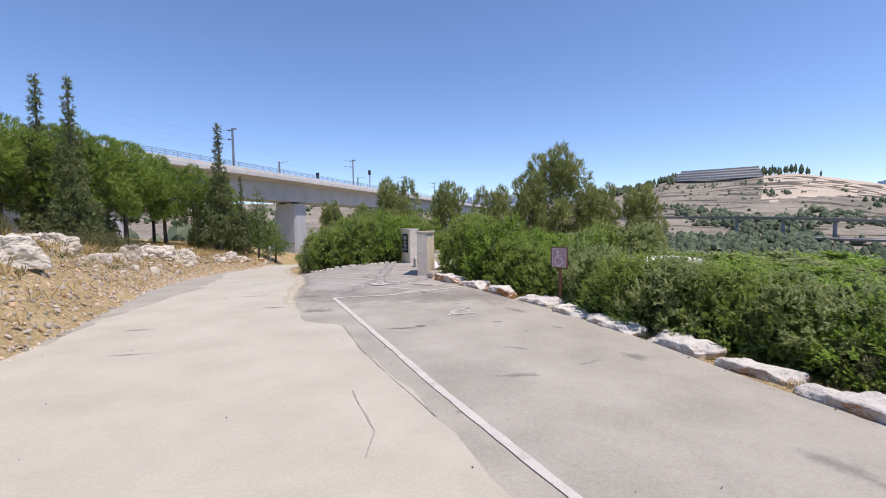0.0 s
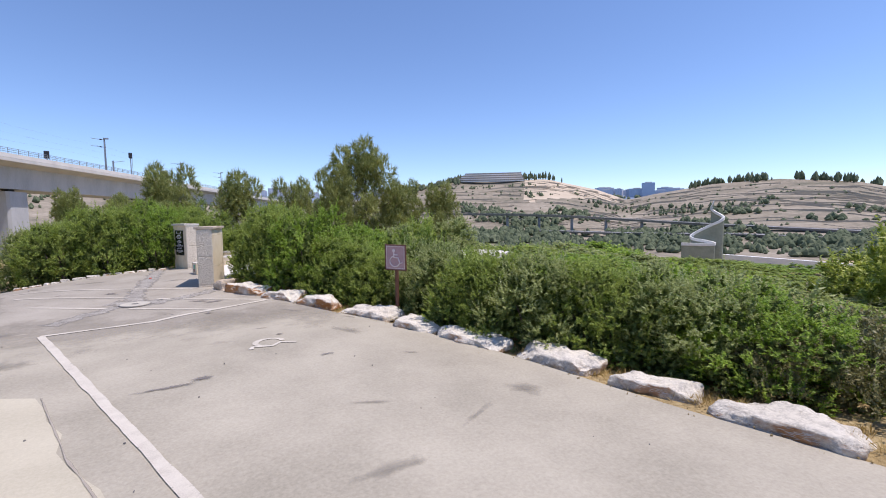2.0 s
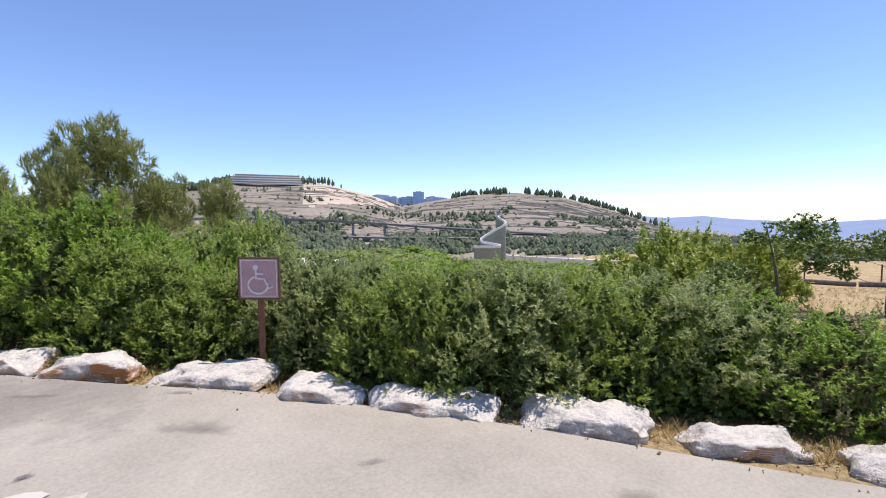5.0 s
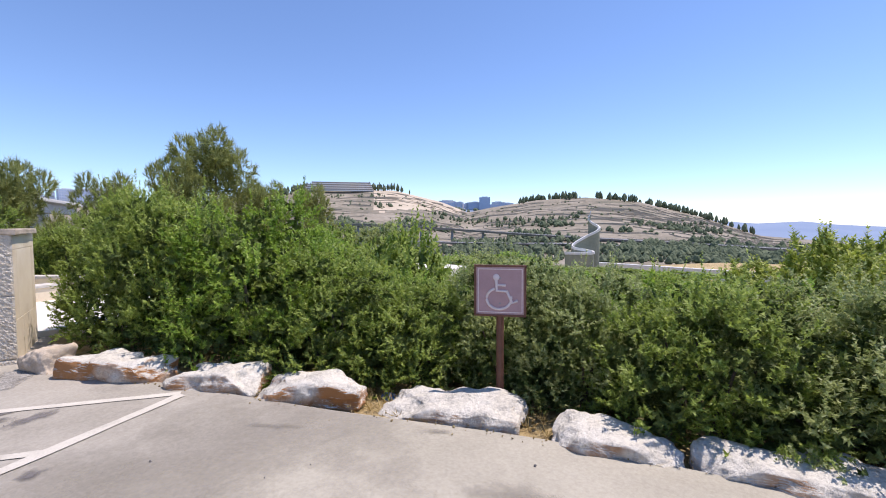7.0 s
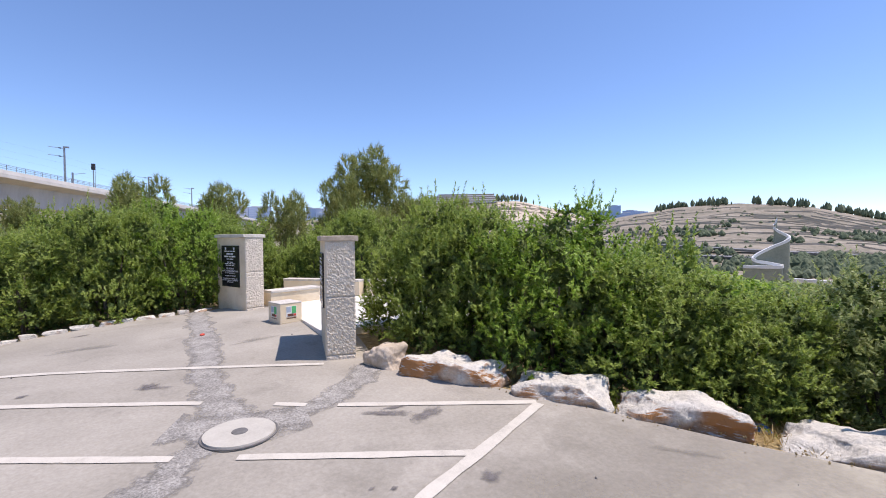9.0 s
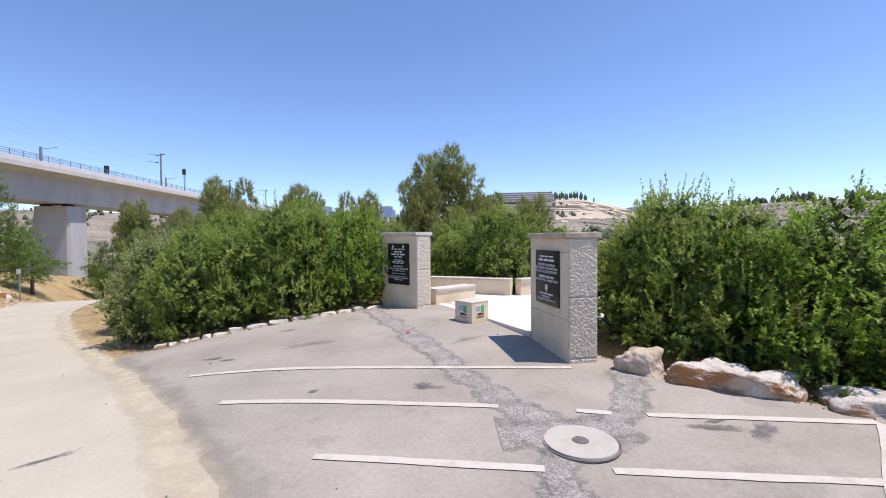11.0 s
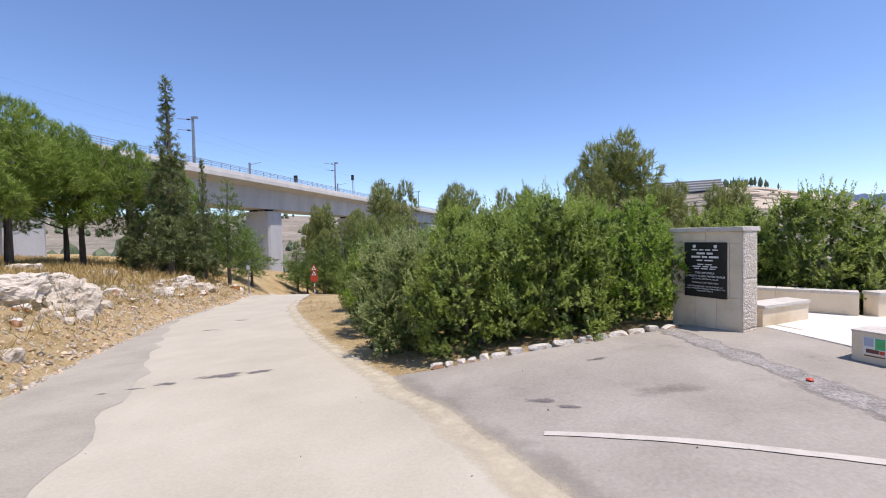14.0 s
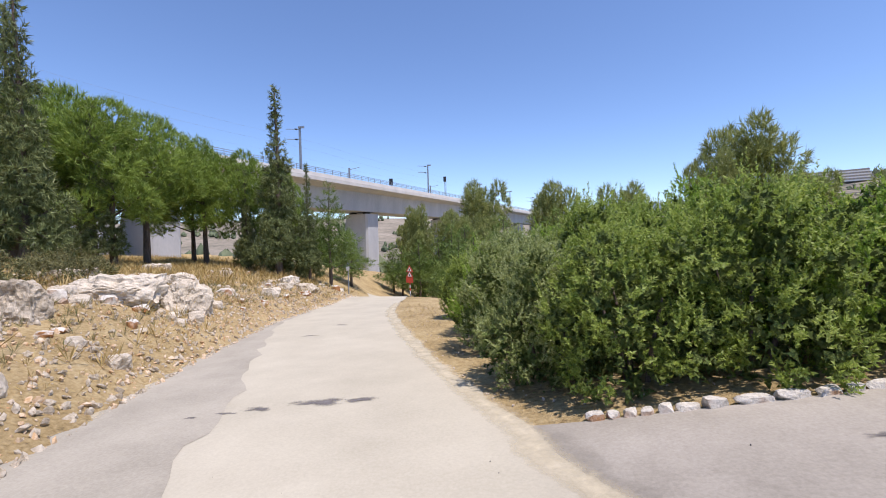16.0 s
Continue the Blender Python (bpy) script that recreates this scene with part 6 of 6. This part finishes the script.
def hill_building():
    ob = tagged(empty("terraced_building"), "long terraced concrete building on the hilltop", "building")
    r = 905
    for fl in range(4):
        a0, a1 = 25.2 + 0.5 * fl, 34.3 - 0.12 * fl
        el = 4.42 + 0.27 * fl
        bmw, bms, bmd = bmesh.new(), bmesh.new(), bmesh.new()
        n = 34
        for k in range(n):
            az = a0 + (a1 - a0) * (k + 0.5) / n
            x, y, z = polar(az, r + 5 * fl + 1.6 * (az - 30.5) ** 2, el)
            rot = Matrix.Rotation(-radians(az), 3, "Z")
            w = r * radians((a1 - a0) / n)
            box((w * 1.01, 11.8, 2.0), (x, y, z), bm=bms, rot=rot)
            box((w * 1.01, 11, 3.0), (x, y, z + 2.2), bm=bmd, rot=rot)
            c = Vector((x, y, z + 2.3)) + rot @ Vector((0, -5.4, 0))
            box((w * 0.62, 0.6, 1.7), c, bm=bmw, rot=rot)
        part("terrace_slab", bms, M_WHITE, ob, "pale terrace slab")
        body = part("storey", bmd, M_CUT, ob)
        tagged(part("window_row", bmw, M_BRIDGE, body, "row of dark windows"), kind="stuff")


hill_building()


def block(az, r, w, d, h, material, label, storeys, seed):
    x, y, _ = polar(az, r, 0)
    z = land(x, y) - 3
    ob = tagged(empty("apartment_building", Matrix.Translation((x, y, z)) @ Matrix.Rotation(-radians(az) + 0.3 * math.sin(seed), 4, "Z")), label, "building", "far city buildings")
    part("wall", box((w, d, h), (0, 0, h / 2)), material, ob)
    part("roof", box((w * 0.5, d * 0.5, 4), (0, 0, h + 1.8)), M_CONCP, ob)
    for s in range(storeys):
        bm = bmesh.new()
        n = max(2, int(w / 9))
        for k in range(n):
            box((w / n * 0.55, 0.6, h / storeys * 0.45), (-w / 2 + w * (k + 0.5) / n, -d / 2 - 0.2, h * (s + 0.55) / storeys), bm=bm)
        tagged(part("window_row", bm, M_TOWER, ob, "row of bluish windows"), kind="stuff")


rr = random.Random(77)
PALE = mat("city_stone", [(0.3, (0.45, 0.47, 0.52)), (0.7, (0.58, 0.6, 0.65))], 0.02, 0.9, 0.0, 0.4, 0.3)
for i in range(46):
    if i < 24:
        az, h = rr.uniform(43.5, 52), rr.uniform(22, 42)
    else:
        az, h = rr.uniform(-2, 18), rr.uniform(20, 60)
    block(az, rr.uniform(2200, 2500), rr.uniform(25, 70), 25, h, PALE, "pale far apartment block on the ridge", 5, i)
block(48.9, 2150, 52, 40, 66, M_TOWER, "tall blue glass office tower on the ridge", 7, 3)
block(47.7, 2180, 60, 40, 40, M_TOWER, "lower blue office block on the ridge", 5, 4)


def far_tree_field(name, spots, h0, h1, label, slim=0.5):
    """Far woods: many low-poly crowns, joined."""
    rnd = random.Random(len(spots))
    bm = bmesh.new()
    v, f = [], []
    for x, y in spots:
        h = rnd.uniform(h0, h1)
        w = h * slim * rnd.uniform(0.7, 1.3)
        z = land(x, y) - 0.5
        base = len(v)
        prof = [(0.25, 0.0), (1.0, 0.28), (0.85, 0.55), (0.45, 0.82), (0.0, 1.0)]
        for rr_, zz in prof:
            for k in range(6):
                a = math.tau * k / 6 + rr_
                q = w / 2 * rr_ * rnd.uniform(0.7, 1.3)
                v.append((x + q * math.cos(a), y + q * math.sin(a), z + h * zz + rnd.uniform(-0.05, 0.05) * h))
        for j in range(4):
            for k in range(6):
                a, b = base + j * 6 + k, base + j * 6 + (k + 1) % 6
                f.append((a, b, b + 6, a + 6))
    tagged(put_mesh(name, mesh_np(name, v, f, M_FAR)), label, "trees", kind="stuff")


rr = random.Random(101)


def scatter(n, a0, a1, r0, r1, cond=lambda x, y: True):
    out = []
    while len(out) < n:
        az, r = rr.uniform(a0, a1), rr.uniform(r0, r1)
        x, y, _ = polar(az, r, 0)
        if cond(x, y):
            out.append((x, y))
    return out


clump = lambda t: (lambda x, y: noise.noise((x * 0.012, y * 0.012, 6)) > t)
far_tree_field("valley_woods", scatter(1500, 12, 100, 330, 470), 3, 7, "dark green trees on the valley floor", 0.9)
far_tree_field("valley_woods", scatter(500, -40, 12, 140, 420), 5, 10, "dark green trees beyond the viaduct", 0.9)
far_tree_field("slope_woods", scatter(600, 26, 95, 508, 640, clump(0.05)), 4, 9, "dark green woods behind the motorway bridge", 0.95)
far_tree_field("slope_woods", scatter(1100, 20, 95, 400, 495, clump(-0.1)), 4, 9, "dark green woods below the motorway bridge", 0.95)
far_tree_field("hill_trees", scatter(450, 12, 82, 560, 780, clump(0.2)), 4, 8, "scattered trees on the terraced slopes", 0.7)
far_tree_field("hill_trees", scatter(380, 12, 82, 520, 900, clump(-0.3)), 2, 4, "low bushes on the terraced slopes", 1.2)
far_tree_field("crest_trees", scatter(230, 53, 79, 925, 1000, lambda x, y: noise.noise((x * 0.02, y * 0.02, 2)) > 0.0), 6, 17, "dark conifers along the hill crest", 0.45)
far_tree_field("crest_trees", scatter(70, 25.5, 39, 935, 960), 10, 18, "dark cypresses on the terraced hilltop", 0.35)
far_tree_field("crest_trees", scatter(120, 17, 26, 900, 1000), 8, 16, "dark trees along the hill shoulder", 0.6)
far_tree_field("crest_trees", scatter(60, 24.5, 36, 850, 885), 3, 5, "dark shrubs below the terraced building", 0.9)
far_tree_field("hill_trees", scatter(500, -45, 12, 480, 950, clump(0.0)), 5, 10, "trees on the slope beyond the viaduct", 0.8)
far_tree_field("ridge_trees", scatter(260, -5, 60, 1900, 2200), 9, 18, "dark trees before the far city", 1.2)


def terraces():
    """Dry-stone terrace walls that follow the contours of the far slopes."""
    rnd = random.Random(8)
    for band, (lo, hi, n, mt, lab) in enumerate(((20, 46, 80, M_CUT, "pale terrace walls across the far hillside"), (46, 80, 110, M_CUT, "brown terrace walls across the far hillside"))):
        v, f = [], []
        for k in range(n):
            a0 = rnd.uniform(lo, hi)
            a1 = min(hi + 2, a0 + rnd.uniform(2.5, 9))
            r = rnd.uniform(520, 905)
            h = rnd.uniform(0.5, 1.6)
            m = 14
            for i in range(m):
                az = a0 + (a1 - a0) * i / (m - 1)
                rr_ = r + 6 * math.sin(az * 0.9 + k)
                x, y, _ = polar(az, rr_, 0)
                z = land(x, y)
                x2, y2, _ = polar(az, rr_ + 2.5, 0)
                base = len(v)
                v += [(x, y, z - 1.5), (x, y, z + h), (x2, y2, z + h), (x2, y2, z - 1.5)]
                if i:
                    p = base - 4
                    f += [(p, base, base + 1, p + 1), (p + 1, base + 1, base + 2, p + 2), (p + 2, base + 2, base + 3, p + 3)]
        tagged(put_mesh("terrace_walls", mesh_np("terrace_walls", v, f, mt)), lab, "terrace walls", kind="stuff")


terraces()
